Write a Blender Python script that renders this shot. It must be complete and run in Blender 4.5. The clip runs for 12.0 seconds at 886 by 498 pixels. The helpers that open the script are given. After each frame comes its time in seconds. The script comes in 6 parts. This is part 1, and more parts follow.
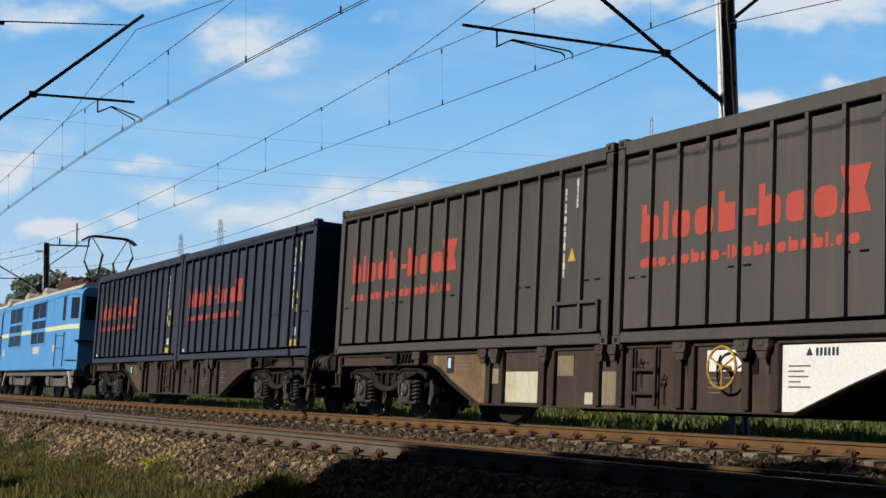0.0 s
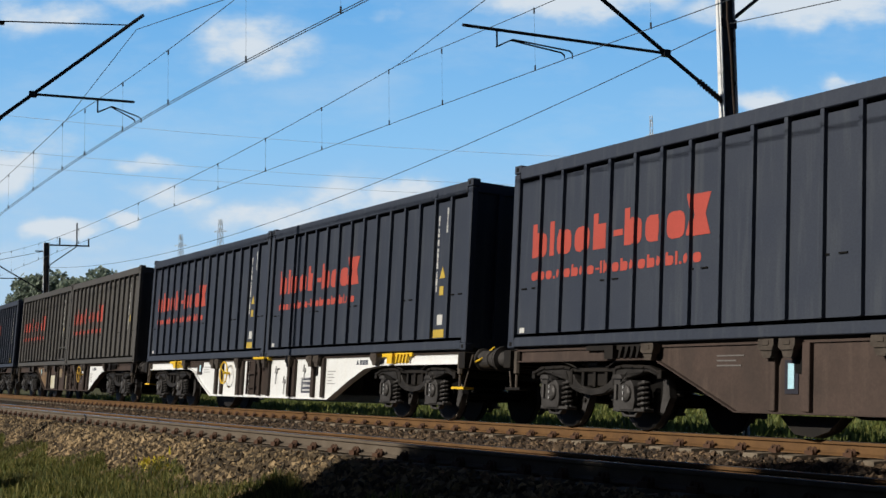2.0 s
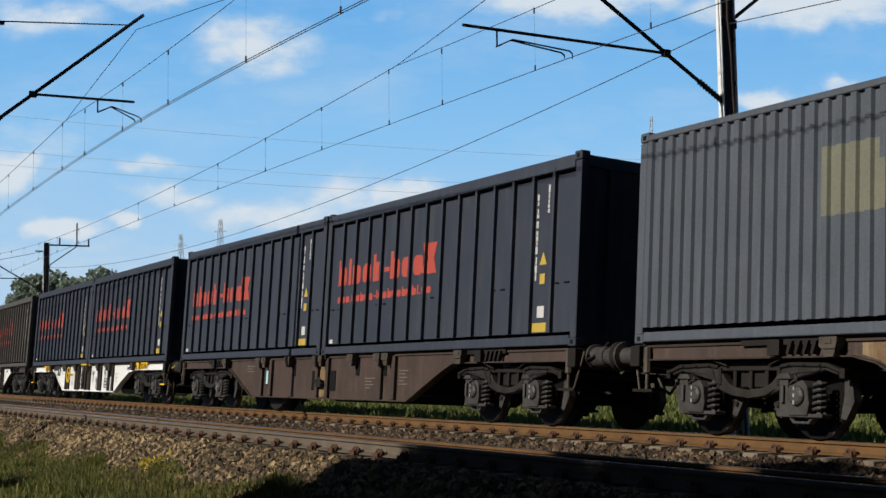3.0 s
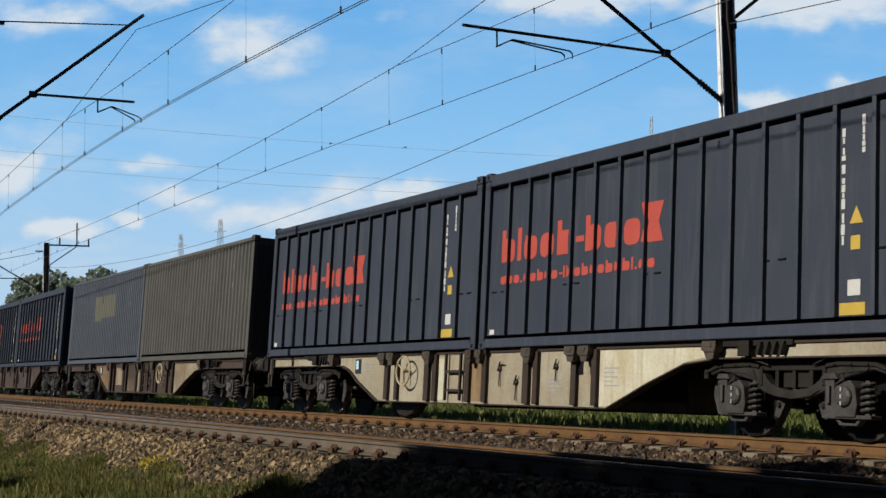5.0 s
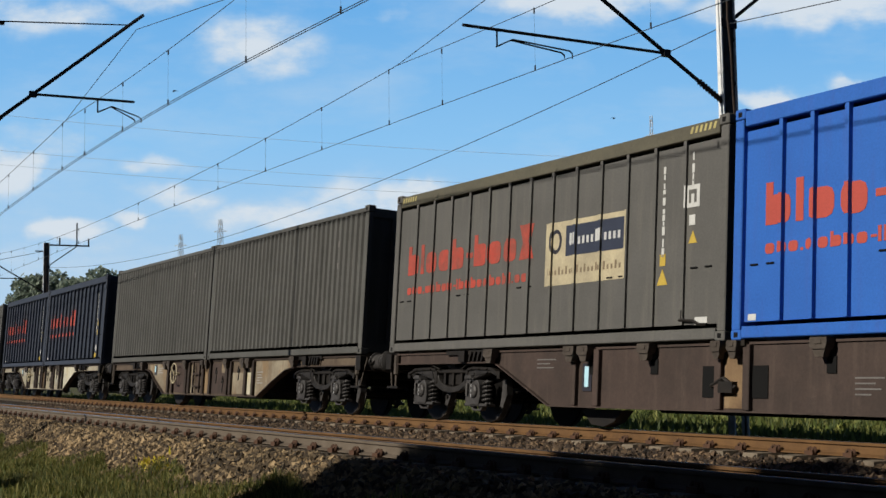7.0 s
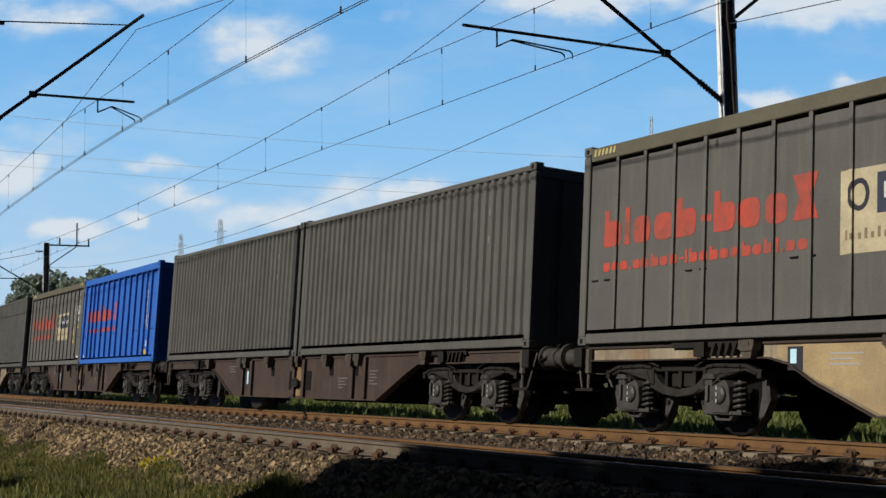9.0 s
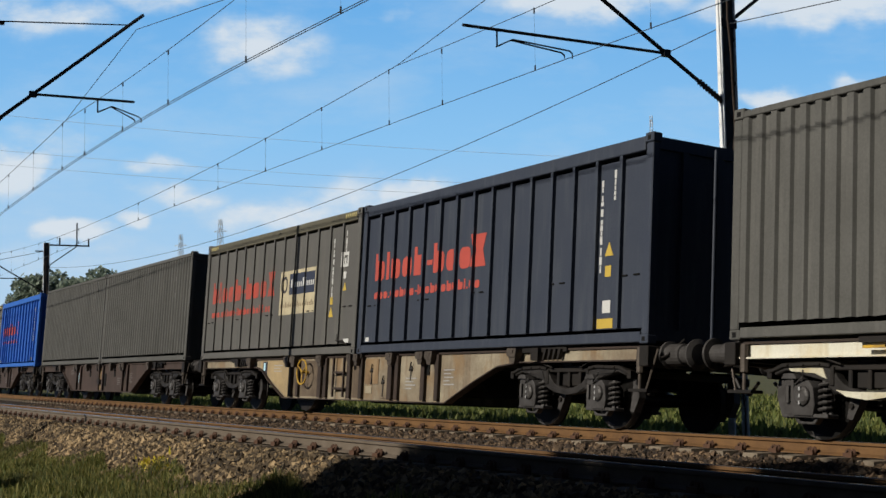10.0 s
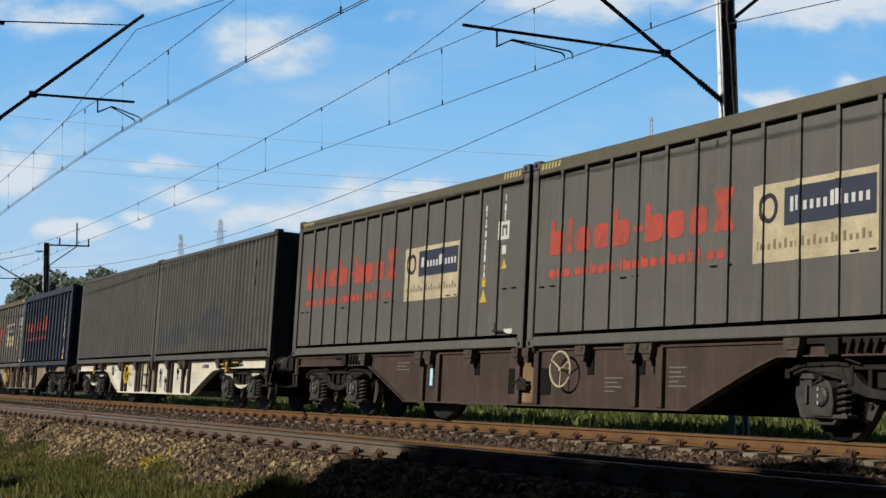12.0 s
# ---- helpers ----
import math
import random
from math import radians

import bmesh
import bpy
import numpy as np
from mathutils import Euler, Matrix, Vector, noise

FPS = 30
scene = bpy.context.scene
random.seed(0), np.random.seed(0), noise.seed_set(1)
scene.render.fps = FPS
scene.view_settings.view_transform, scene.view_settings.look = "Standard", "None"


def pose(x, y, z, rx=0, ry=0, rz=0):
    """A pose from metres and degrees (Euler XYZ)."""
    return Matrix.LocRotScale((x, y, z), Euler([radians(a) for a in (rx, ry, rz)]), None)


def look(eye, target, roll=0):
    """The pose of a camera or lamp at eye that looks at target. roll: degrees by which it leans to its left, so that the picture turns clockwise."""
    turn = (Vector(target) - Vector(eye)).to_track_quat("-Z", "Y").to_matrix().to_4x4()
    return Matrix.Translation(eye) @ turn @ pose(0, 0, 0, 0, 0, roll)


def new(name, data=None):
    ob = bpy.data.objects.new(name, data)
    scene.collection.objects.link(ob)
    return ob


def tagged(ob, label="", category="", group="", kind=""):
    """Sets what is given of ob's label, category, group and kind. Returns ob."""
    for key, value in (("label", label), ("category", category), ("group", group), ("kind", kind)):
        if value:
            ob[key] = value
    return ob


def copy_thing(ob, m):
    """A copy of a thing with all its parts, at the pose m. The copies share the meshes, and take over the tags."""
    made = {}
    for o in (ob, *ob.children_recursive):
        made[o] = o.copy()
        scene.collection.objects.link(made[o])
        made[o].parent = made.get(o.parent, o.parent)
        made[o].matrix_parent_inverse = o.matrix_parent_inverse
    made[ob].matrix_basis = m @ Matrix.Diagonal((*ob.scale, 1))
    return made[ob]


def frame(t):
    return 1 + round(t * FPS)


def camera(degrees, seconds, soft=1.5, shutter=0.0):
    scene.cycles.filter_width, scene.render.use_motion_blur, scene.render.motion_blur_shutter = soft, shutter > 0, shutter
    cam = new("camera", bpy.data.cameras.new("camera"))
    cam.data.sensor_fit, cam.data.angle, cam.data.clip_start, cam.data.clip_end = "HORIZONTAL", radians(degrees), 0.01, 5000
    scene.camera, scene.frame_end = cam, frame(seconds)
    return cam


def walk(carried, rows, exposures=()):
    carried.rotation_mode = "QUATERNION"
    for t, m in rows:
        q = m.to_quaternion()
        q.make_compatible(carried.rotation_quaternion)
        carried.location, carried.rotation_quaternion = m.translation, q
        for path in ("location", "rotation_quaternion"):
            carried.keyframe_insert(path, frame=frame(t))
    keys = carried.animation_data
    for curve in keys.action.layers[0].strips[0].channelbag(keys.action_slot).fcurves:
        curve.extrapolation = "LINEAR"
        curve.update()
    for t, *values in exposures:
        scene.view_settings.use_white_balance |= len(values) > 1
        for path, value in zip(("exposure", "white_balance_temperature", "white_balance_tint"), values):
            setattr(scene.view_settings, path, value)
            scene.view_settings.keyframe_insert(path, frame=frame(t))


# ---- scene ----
# The shot: a fixed camera low beside a canted double track on a gentle curve; a goods train recedes to the left.
# x runs along the track, y away from the camera, z up; z = 0 is the near rail's top on the train's track.
cam = camera(37.005, 12.0, soft=1.5, shutter=0.0)
EYE = Vector((0, 0, 0.8918))
YAW, PITCH, ROLL = 59.6727, 5.1756, -0.739
VIEW = pose(0, 0, EYE.z, 0, 0, YAW) @ pose(0, 0, 0, 90 + PITCH, 0, 0) @ pose(0, 0, 0, 0, 0, ROLL)
walk(cam, [(0, VIEW), (12, VIEW)], exposures=[(0, EXPOSURE := 0.0), (12, EXPOSURE)])

# ---- daylight ----
SUN = Vector((-0.03, -1.0, 0.585)).normalized()      # towards the sun
world = bpy.data.worlds.new("day")
scene.world = world
world.use_nodes = True
wn, wl = world.node_tree.nodes, world.node_tree.links
sky = wn.new("ShaderNodeTexSky")
sky.sky_type, sky.sun_disc = "NISHITA", False
sky.sun_elevation = math.asin(SUN.z)
sky.sun_rotation = math.atan2(SUN.x, SUN.y)
sky.air_density, sky.dust_density, sky.ozone_density = 0.26, 0.1, 2.0
wl.new(sky.outputs[0], wn["Background"].inputs[0])
wn["Background"].inputs[1].default_value = 0.05
sun = new("sun", bpy.data.lights.new("sun", "SUN"))
sun.data.energy, sun.data.angle, sun.data.color = 5.0, radians(0.53), (1.0, 0.94, 0.835)
sun.matrix_world = look(SUN * 100, (0, 0, 0))


# ---- materials ----
def nodes_of(name):
    m = bpy.data.materials.new(name)
    m.use_nodes = True
    return m, m.node_tree.nodes, m.node_tree.links, m.node_tree.nodes["Principled BSDF"]


def ramp(n, l, src, stops):
    r = n.new("ShaderNodeValToRGB")
    e = r.color_ramp.elements
    while len(e) < len(stops):
        e.new(0.5)
    for el, (pos, col) in zip(e, stops):
        el.position, el.color = pos, (*col, 1) if len(col) == 3 else col
    l.new(src, r.inputs[0])
    return r.outputs[0]


def noise_of(n, l, scale, detail=4, rough=0.6, stretch=(1, 1, 1), coord="Object"):
    tc, mp, nz = n.new("ShaderNodeTexCoord"), n.new("ShaderNodeMapping"), n.new("ShaderNodeTexNoise")
    mp.inputs["Scale"].default_value = stretch
    l.new(tc.outputs[coord], mp.inputs[0])
    l.new(mp.outputs[0], nz.inputs["Vector"])
    nz.inputs["Scale"].default_value, nz.inputs["Detail"].default_value, nz.inputs["Roughness"].default_value = scale, detail, rough
    return nz.outputs[0]


def mix(n, l, fac, a, b, mode="MIX"):
    m = n.new("ShaderNodeMix")
    m.data_type, m.blend_type = "RGBA", mode
    for sock, v in ((m.inputs[0], fac), (m.inputs[6], a), (m.inputs[7], b)):
        if isinstance(v, (int, float)):
            sock.default_value = v
        elif isinstance(v, tuple):
            sock.default_value = (*v, 1)
        else:
            l.new(v, sock)
    return m.outputs[2]


def surface(name, base, dirt=None, rough=0.6, metal=0.0, grain=30.0, patch=1.5, amount=0.5, bump=0.15, streak=None, spread=0.0, spec=0.2, blot=None):
    """A painted, rusty or mineral surface: base colour, dirt in patches, fine grain, optional vertical streaks."""
    m, n, l, b = nodes_of(name)
    dirt = dirt or tuple(c * 0.6 for c in base)
    big = ramp(n, l, noise_of(n, l, patch, 5, 0.65), [(0.38, (0, 0, 0)), (0.68, (1, 1, 1))])
    fac = n.new("ShaderNodeMath")
    fac.operation = "MULTIPLY"
    fac.inputs[1].default_value = amount
    l.new(big, fac.inputs[0])
    col = mix(n, l, fac.outputs[0], base, dirt)
    if streak:
        run = ramp(n, l, noise_of(n, l, 3.0, 4, 0.6, (2.5, 2.5, 0.22)), [(0.50, (0, 0, 0)), (0.70, (1, 1, 1))])
        half = n.new("ShaderNodeMath")
        half.operation = "MULTIPLY"
        half.inputs[1].default_value = 0.75
        l.new(run, half.inputs[0])
        col = mix(n, l, half.outputs[0], col, streak)
    if blot:
        spots = ramp(n, l, noise_of(n, l, 1.7, 6, 0.7, (1.0, 1.0, 0.7)), [(0.50, (0, 0, 0)), (0.66, (0.8, 0.8, 0.8))])
        col = mix(n, l, spots, col, blot)
    fine = noise_of(n, l, grain, 3, 0.7)
    shade = ramp(n, l, fine, [(0.3, (0.87, 0.87, 0.87)), (0.7, (1.09, 1.09, 1.09))])
    col = mix(n, l, 1.0, col, shade, "MULTIPLY")
    if spread:
        oi = n.new("ShaderNodeObjectInfo")
        tone = ramp(n, l, oi.outputs["Random"], [(0, (1 - spread,) * 3), (1, (1 + spread,) * 3)])
        col = mix(n, l, 1.0, col, tone, "MULTIPLY")
    l.new(col, b.inputs["Base Color"])
    b.inputs["Roughness"].default_value, b.inputs["Metallic"].default_value = rough, metal
    b.inputs["Specular IOR Level"].default_value = spec
    if bump:
        bp = n.new("ShaderNodeBump")
        bp.inputs["Strength"].default_value, bp.inputs["Distance"].default_value = bump, 0.01
        l.new(fine, bp.inputs["Height"])
        l.new(bp.outputs[0], b.inputs["Normal"])
    return m


def plain(name, base, rough=0.5, metal=0.0, vary=0.12):
    return surface(name, base, tuple(c * (1 - vary) for c in base), rough, metal, 60, 4, 1.0, 0.05)


def islands(name, dark, light, rough=0.85, translucent=0.0, mid=None):
    """Many small loose pieces in one mesh, each with a tone of its own."""
    m, n, l, b = nodes_of(name)
    g = n.new("ShaderNodeNewGeometry")
    stops = [(0, dark), (1, light)] if mid is None else [(0, dark), (0.5, mid), (1, light)]
    col = ramp(n, l, g.outputs["Random Per Island"], stops)
    patch = ramp(n, l, noise_of(n, l, 0.9, 5), [(0.34, (0.5, 0.5, 0.5)), (0.66, (1.3, 1.3, 1.3))])
    l.new(mix(n, l, 1.0, col, patch, "MULTIPLY"), b.inputs["Base Color"])
    b.inputs["Roughness"].default_value = rough
    if translucent:
        tr, ms, out = n.new("ShaderNodeBsdfTranslucent"), n.new("ShaderNodeMixShader"), n["Material Output"]
        l.new(col, tr.inputs[0])
        ms.inputs[0].default_value = translucent
        l.new(b.outputs[0], ms.inputs[1])
        l.new(tr.outputs[0], ms.inputs[2])
        l.new(ms.outputs[0], out.inputs[0])
    return m


M = {
    "box_slate": surface("slate_black_paint", (0.033, 0.040, 0.058), (0.044, 0.051, 0.066), 0.55, 0, 35, 1.2, 0.5, 0.06, (0.056, 0.064, 0.078), 0.06),
    "box_brown": surface("worn_brown_black_paint", (0.066, 0.063, 0.060), (0.080, 0.076, 0.071), 0.55, 0, 35, 1.0, 0.7, 0.08, (0.092, 0.083, 0.073), 0.08),
    "box_olive": surface("faded_olive_grey_paint", (0.099, 0.096, 0.090), (0.073, 0.071, 0.066), 0.6, 0, 35, 1.0, 0.6, 0.08, (0.115, 0.110, 0.098), 0.08),
    "rail_olive": surface("faded_khaki_top_rail", (0.10, 0.092, 0.066), (0.07, 0.065, 0.05), 0.65, 0, 30, 1.5, 0.6, 0.08),
    "box_blue": surface("strong_blue_paint", (0.030, 0.118, 0.42), (0.024, 0.088, 0.33), 0.45, 0, 35, 1.2, 0.5, 0.05, (0.04, 0.10, 0.36)),
    "corr_grey": surface("weathered_grey_corrugated_paint", (0.082, 0.081, 0.075), (0.060, 0.059, 0.054), 0.6, 0, 30, 0.8, 0.8, 0.1, (0.102, 0.099, 0.091), 0.08),
    "corr_slate": surface("blue_grey_corrugated_paint", (0.072, 0.083, 0.102), (0.056, 0.065, 0.079), 0.55, 0, 30, 0.8, 0.6, 0.1, (0.090, 0.104, 0.128)),
    "stain_blue": surface("blue_grey_overpaint", (0.056, 0.060, 0.068), (0.070, 0.071, 0.072), 0.6, 0, 30, 1.2, 0.7, 0.1),
    "red": surface("signal_red_lettering", (0.39, 0.072, 0.055), (0.31, 0.060, 0.047), 0.5, 0, 40, 2, 0.5, 0.03),
    "red_faded": surface("faded_red_lettering", (0.38, 0.060, 0.042), (0.17, 0.066, 0.052), 0.6, 0, 14, 3, 0.9, 0.03),
    "white_mark": plain("white_marking_paint", (0.50, 0.50, 0.48)),
    "yellow_mark": plain("yellow_marking_paint", (0.45, 0.32, 0.06)),
    "pale_yellow": surface("faded_yellow_patch", (0.145, 0.145, 0.110), (0.12, 0.12, 0.10), 0.6, 0, 30, 2, 0.6, 0.05),
    "stripe_yellow": plain("pale_hazard_yellow", (0.42, 0.36, 0.15)),
    "cream_panel": surface("cream_sign_paint", (0.44, 0.38, 0.25), (0.27, 0.235, 0.165), 0.55, 0, 30, 2, 0.8, 0.03),
    "navy": plain("navy_sign_paint", (0.036, 0.043, 0.066)),
    "dark_ink": plain("dark_printed_ink", (0.03, 0.03, 0.04)),
    "grey_ink": plain("grey_printed_ink", (0.30, 0.30, 0.30)),
    # near-black paint for plates that stand in for the shade inside openings
    "void": plain("black_opening_shade", (0.005, 0.005, 0.005), 0.9),
    "sign_ink": plain("faded_brown_sign_ink", (0.19, 0.145, 0.095)),
    "dim_ink": plain("dim_printed_ink", (0.14, 0.13, 0.125)),
    # grimy steel, kept extra dark to deepen the shade under the wagons
    "steel_dark": surface("grimy_dark_steel", (0.016, 0.0145, 0.0135), (0.027, 0.022, 0.018), 0.55, 0.2, 40, 3, 0.7, 0.2),
    "bogie": surface("grimy_grey_cast_steel", (0.034, 0.031, 0.029), (0.013, 0.0115, 0.010), 0.5, 0.2, 30, 4, 0.8, 0.25),
    "axle_steel": surface("dusty_axle_box_steel", (0.066, 0.062, 0.060), (0.030, 0.027, 0.025), 0.5, 0.2, 30, 5, 0.8, 0.25),
    # wheels coloured near black for the shade cast by the bogie frame
    "wheel": surface("shade_dark_wheel_steel", (0.008, 0.0075, 0.007), (0.012, 0.010, 0.009), 0.5, 0.5, 25, 5, 0.6, 0.1),
    "tread": surface("polished_wheel_rim", (0.10, 0.092, 0.085), (0.06, 0.054, 0.05), 0.4, 0.6, 40, 4, 0.5, 0.05),
    "frame_brown": surface("brown_wagon_paint", (0.062, 0.043, 0.036), (0.036, 0.027, 0.023), 0.65, 0, 30, 1.2, 0.8, 0.12, (0.078, 0.056, 0.046), 0.12, blot=(0.040, 0.030, 0.026)),
    "frame_white": surface("white_wagon_paint", (0.67, 0.68, 0.68), (0.61, 0.61, 0.59), 0.5, 0, 40, 2, 0.4, 0.03, (0.63, 0.625, 0.60)),
    "frame_cream": surface("dirty_cream_wagon_paint", (0.27, 0.235, 0.17), (0.115, 0.085, 0.057), 0.6, 0, 30, 1.1, 0.9, 0.1, (0.13, 0.09, 0.058), blot=(0.19, 0.118, 0.056)),
    "frame_rusty": surface("rust_stained_wagon_paint", (0.125, 0.096, 0.066), (0.052, 0.037, 0.029), 0.65, 0, 30, 1.0, 0.9, 0.12, (0.07, 0.05, 0.035), blot=(0.055, 0.038, 0.03)),
    "frame_pale": surface("pale_cream_wagon_paint", (0.52, 0.50, 0.40), (0.36, 0.325, 0.23), 0.55, 0, 30, 1.3, 0.7, 0.08, (0.30, 0.255, 0.17), blot=(0.38, 0.32, 0.19)),
    "frame_stone": surface("stone_grey_wagon_paint", (0.32, 0.295, 0.225), (0.20, 0.17, 0.118), 0.55, 0, 30, 1.1, 0.8, 0.08, (0.22, 0.165, 0.105), blot=(0.29, 0.245, 0.17)),
    "bracket": surface("worn_bracket_steel", (0.080, 0.066, 0.054), (0.038, 0.030, 0.025), 0.55, 0.2, 30, 5, 0.8, 0.15),
    "frame_ochre": surface("yellowed_ochre_wagon_paint", (0.34, 0.255, 0.135), (0.20, 0.145, 0.085), 0.6, 0, 40, 1.3, 0.8, 0.08, (0.30, 0.24, 0.15), blot=(0.24, 0.185, 0.11)),
    "frame_ivory": surface("ivory_white_wagon_paint", (0.57, 0.56, 0.48), (0.47, 0.44, 0.34), 0.5, 0, 60, 1.3, 0.6, 0.05, (0.44, 0.38, 0.26), blot=(0.49, 0.42, 0.28)),
    "frame_orange": surface("orange_rust_stain", (0.21, 0.14, 0.075), (0.115, 0.070, 0.040), 0.65, 0, 30, 1.6, 0.8, 0.1, (0.26, 0.20, 0.125), blot=(0.10, 0.062, 0.036)),
    "post_brown": surface("dark_brown_stanchion_paint", (0.045, 0.032, 0.026), (0.024, 0.019, 0.016), 0.65, 0, 30, 2, 0.8, 0.12),
    "yellow": surface("yellow_enamel", (0.70, 0.45, 0.03), (0.5, 0.3, 0.03), 0.45, 0, 40, 4, 0.4, 0.05),
    "yellow_worn": surface("worn_yellow_enamel", (0.50, 0.30, 0.035), (0.16, 0.10, 0.04), 0.6, 0, 30, 7, 0.9, 0.1),
    "cyan": plain("pale_cyan_plate", (0.42, 0.66, 0.76)),
    "loco_blue": surface("light_blue_locomotive_paint", (0.10, 0.31, 0.63), (0.08, 0.25, 0.52), 0.4, 0, 30, 0.9, 0.6, 0.05, (0.10, 0.24, 0.46)),
    "loco_roof": surface("pale_grey_roof_paint", (0.50, 0.49, 0.43), (0.30, 0.28, 0.24), 0.6, 0, 20, 1.2, 0.7, 0.1),
    "roof_rust": surface("red_brown_roof_gear", (0.085, 0.038, 0.030), (0.04, 0.028, 0.026), 0.6, 0.1, 30, 3, 0.7, 0.2),
    "loco_stripe": plain("pale_cream_green_stripe", (0.60, 0.66, 0.44)),
    "loco_grey": surface("grey_running_gear", (0.14, 0.132, 0.122), (0.07, 0.063, 0.056), 0.6, 0.1, 30, 3, 0.7, 0.2),
    "rail_web": surface("rusty_rail_side", (0.132, 0.070, 0.028), (0.070, 0.038, 0.018), 0.8, 0, 40, 3, 0.7, 0.2),
    "rail_web_near": surface("dusty_rail_side", (0.120, 0.096, 0.073), (0.078, 0.059, 0.042), 0.8, 0, 40, 3, 0.7, 0.2),
    "rail_top": surface("worn_running_surface", (0.36, 0.32, 0.28), (0.30, 0.24, 0.18), 0.24, 0.9, 60, 4, 0.5, 0.03),
    "concrete": surface("weathered_sleeper_concrete", (0.175, 0.142, 0.105), (0.11, 0.084, 0.060), 0.85, 0, 25, 2, 0.7, 0.25, None, 0.12),
    "clip": surface("rusty_spring_clip", (0.085, 0.045, 0.028), (0.05, 0.03, 0.02), 0.7, 0.2, 40, 8, 0.6, 0.1),
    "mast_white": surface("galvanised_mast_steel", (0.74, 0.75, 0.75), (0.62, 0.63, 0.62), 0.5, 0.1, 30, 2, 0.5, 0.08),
    # dark copy of the mast steel, coloured as the side in shade
    "mast_dark": surface("shade_painted_mast_steel", (0.040, 0.044, 0.050), (0.03, 0.03, 0.032), 0.5, 0.3, 30, 4, 0.5, 0.05),
    "catenary": surface("dark_catenary_steel", (0.020, 0.022, 0.028), (0.03, 0.028, 0.028), 0.5, 0.3, 30, 4, 0.5, 0.05),
    "wire": plain("weathered_copper_wire", (0.06, 0.07, 0.085), 0.5, 0.3),
    "insulator": plain("brown_glazed_insulator", (0.035, 0.02, 0.016), 0.25),
    "feather": plain("dark_feathers", (0.03, 0.03, 0.035), 0.8),
    "pylon": plain("distant_galvanised_steel", (0.50, 0.56, 0.62)),
    "bark": surface("rough_bark", (0.10, 0.075, 0.05), (0.06, 0.045, 0.03), 0.9, 0, 12, 2, 0.7, 0.6),
}
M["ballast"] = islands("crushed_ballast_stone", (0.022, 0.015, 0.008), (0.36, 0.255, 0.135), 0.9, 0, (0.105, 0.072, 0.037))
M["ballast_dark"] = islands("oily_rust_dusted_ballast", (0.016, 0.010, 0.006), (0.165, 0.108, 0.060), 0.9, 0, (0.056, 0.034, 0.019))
M["grass"] = islands("mixed_meadow_grass", (0.045, 0.068, 0.014), (0.25, 0.25, 0.066), 0.7, 0.4, (0.115, 0.145, 0.030))
M["grass_dry"] = islands("dry_verge_grass", (0.040, 0.065, 0.012), (0.28, 0.24, 0.070), 0.75, 0.4, (0.135, 0.145, 0.034))
M["flower"] = islands("yellow_flower_heads", (0.45, 0.36, 0.02), (0.65, 0.55, 0.05), 0.6, 0.2)
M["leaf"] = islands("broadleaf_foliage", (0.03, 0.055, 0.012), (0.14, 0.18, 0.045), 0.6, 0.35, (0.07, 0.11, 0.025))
# far leaves made pale and bluish, with distance haze put into the colour
M["far_leaf"] = islands("haze_tinted_foliage", (0.15, 0.20, 0.16), (0.31, 0.36, 0.28), 0.8, 0.45, (0.23, 0.28, 0.22))
M["soil"] = surface("grassy_soil", (0.070, 0.075, 0.028), (0.10, 0.085, 0.045), 0.95, 0, 18, 0.35, 0.8, 0.6)
# bed colour darkened to give the shade in gaps between the stones
M["bed"] = surface("ballast_bed_gap_shade", (0.030, 0.021, 0.013), (0.018, 0.013, 0.008), 0.95, 0, 22, 6, 0.8, 1.0)


def glass(name):
    m, n, l, b = nodes_of(name)
    b.inputs["Base Color"].default_value = (0.012, 0.015, 0.018, 1)
    b.inputs["Roughness"].default_value = 0.08
    return m


M["window"] = glass("dark_cab_glass")


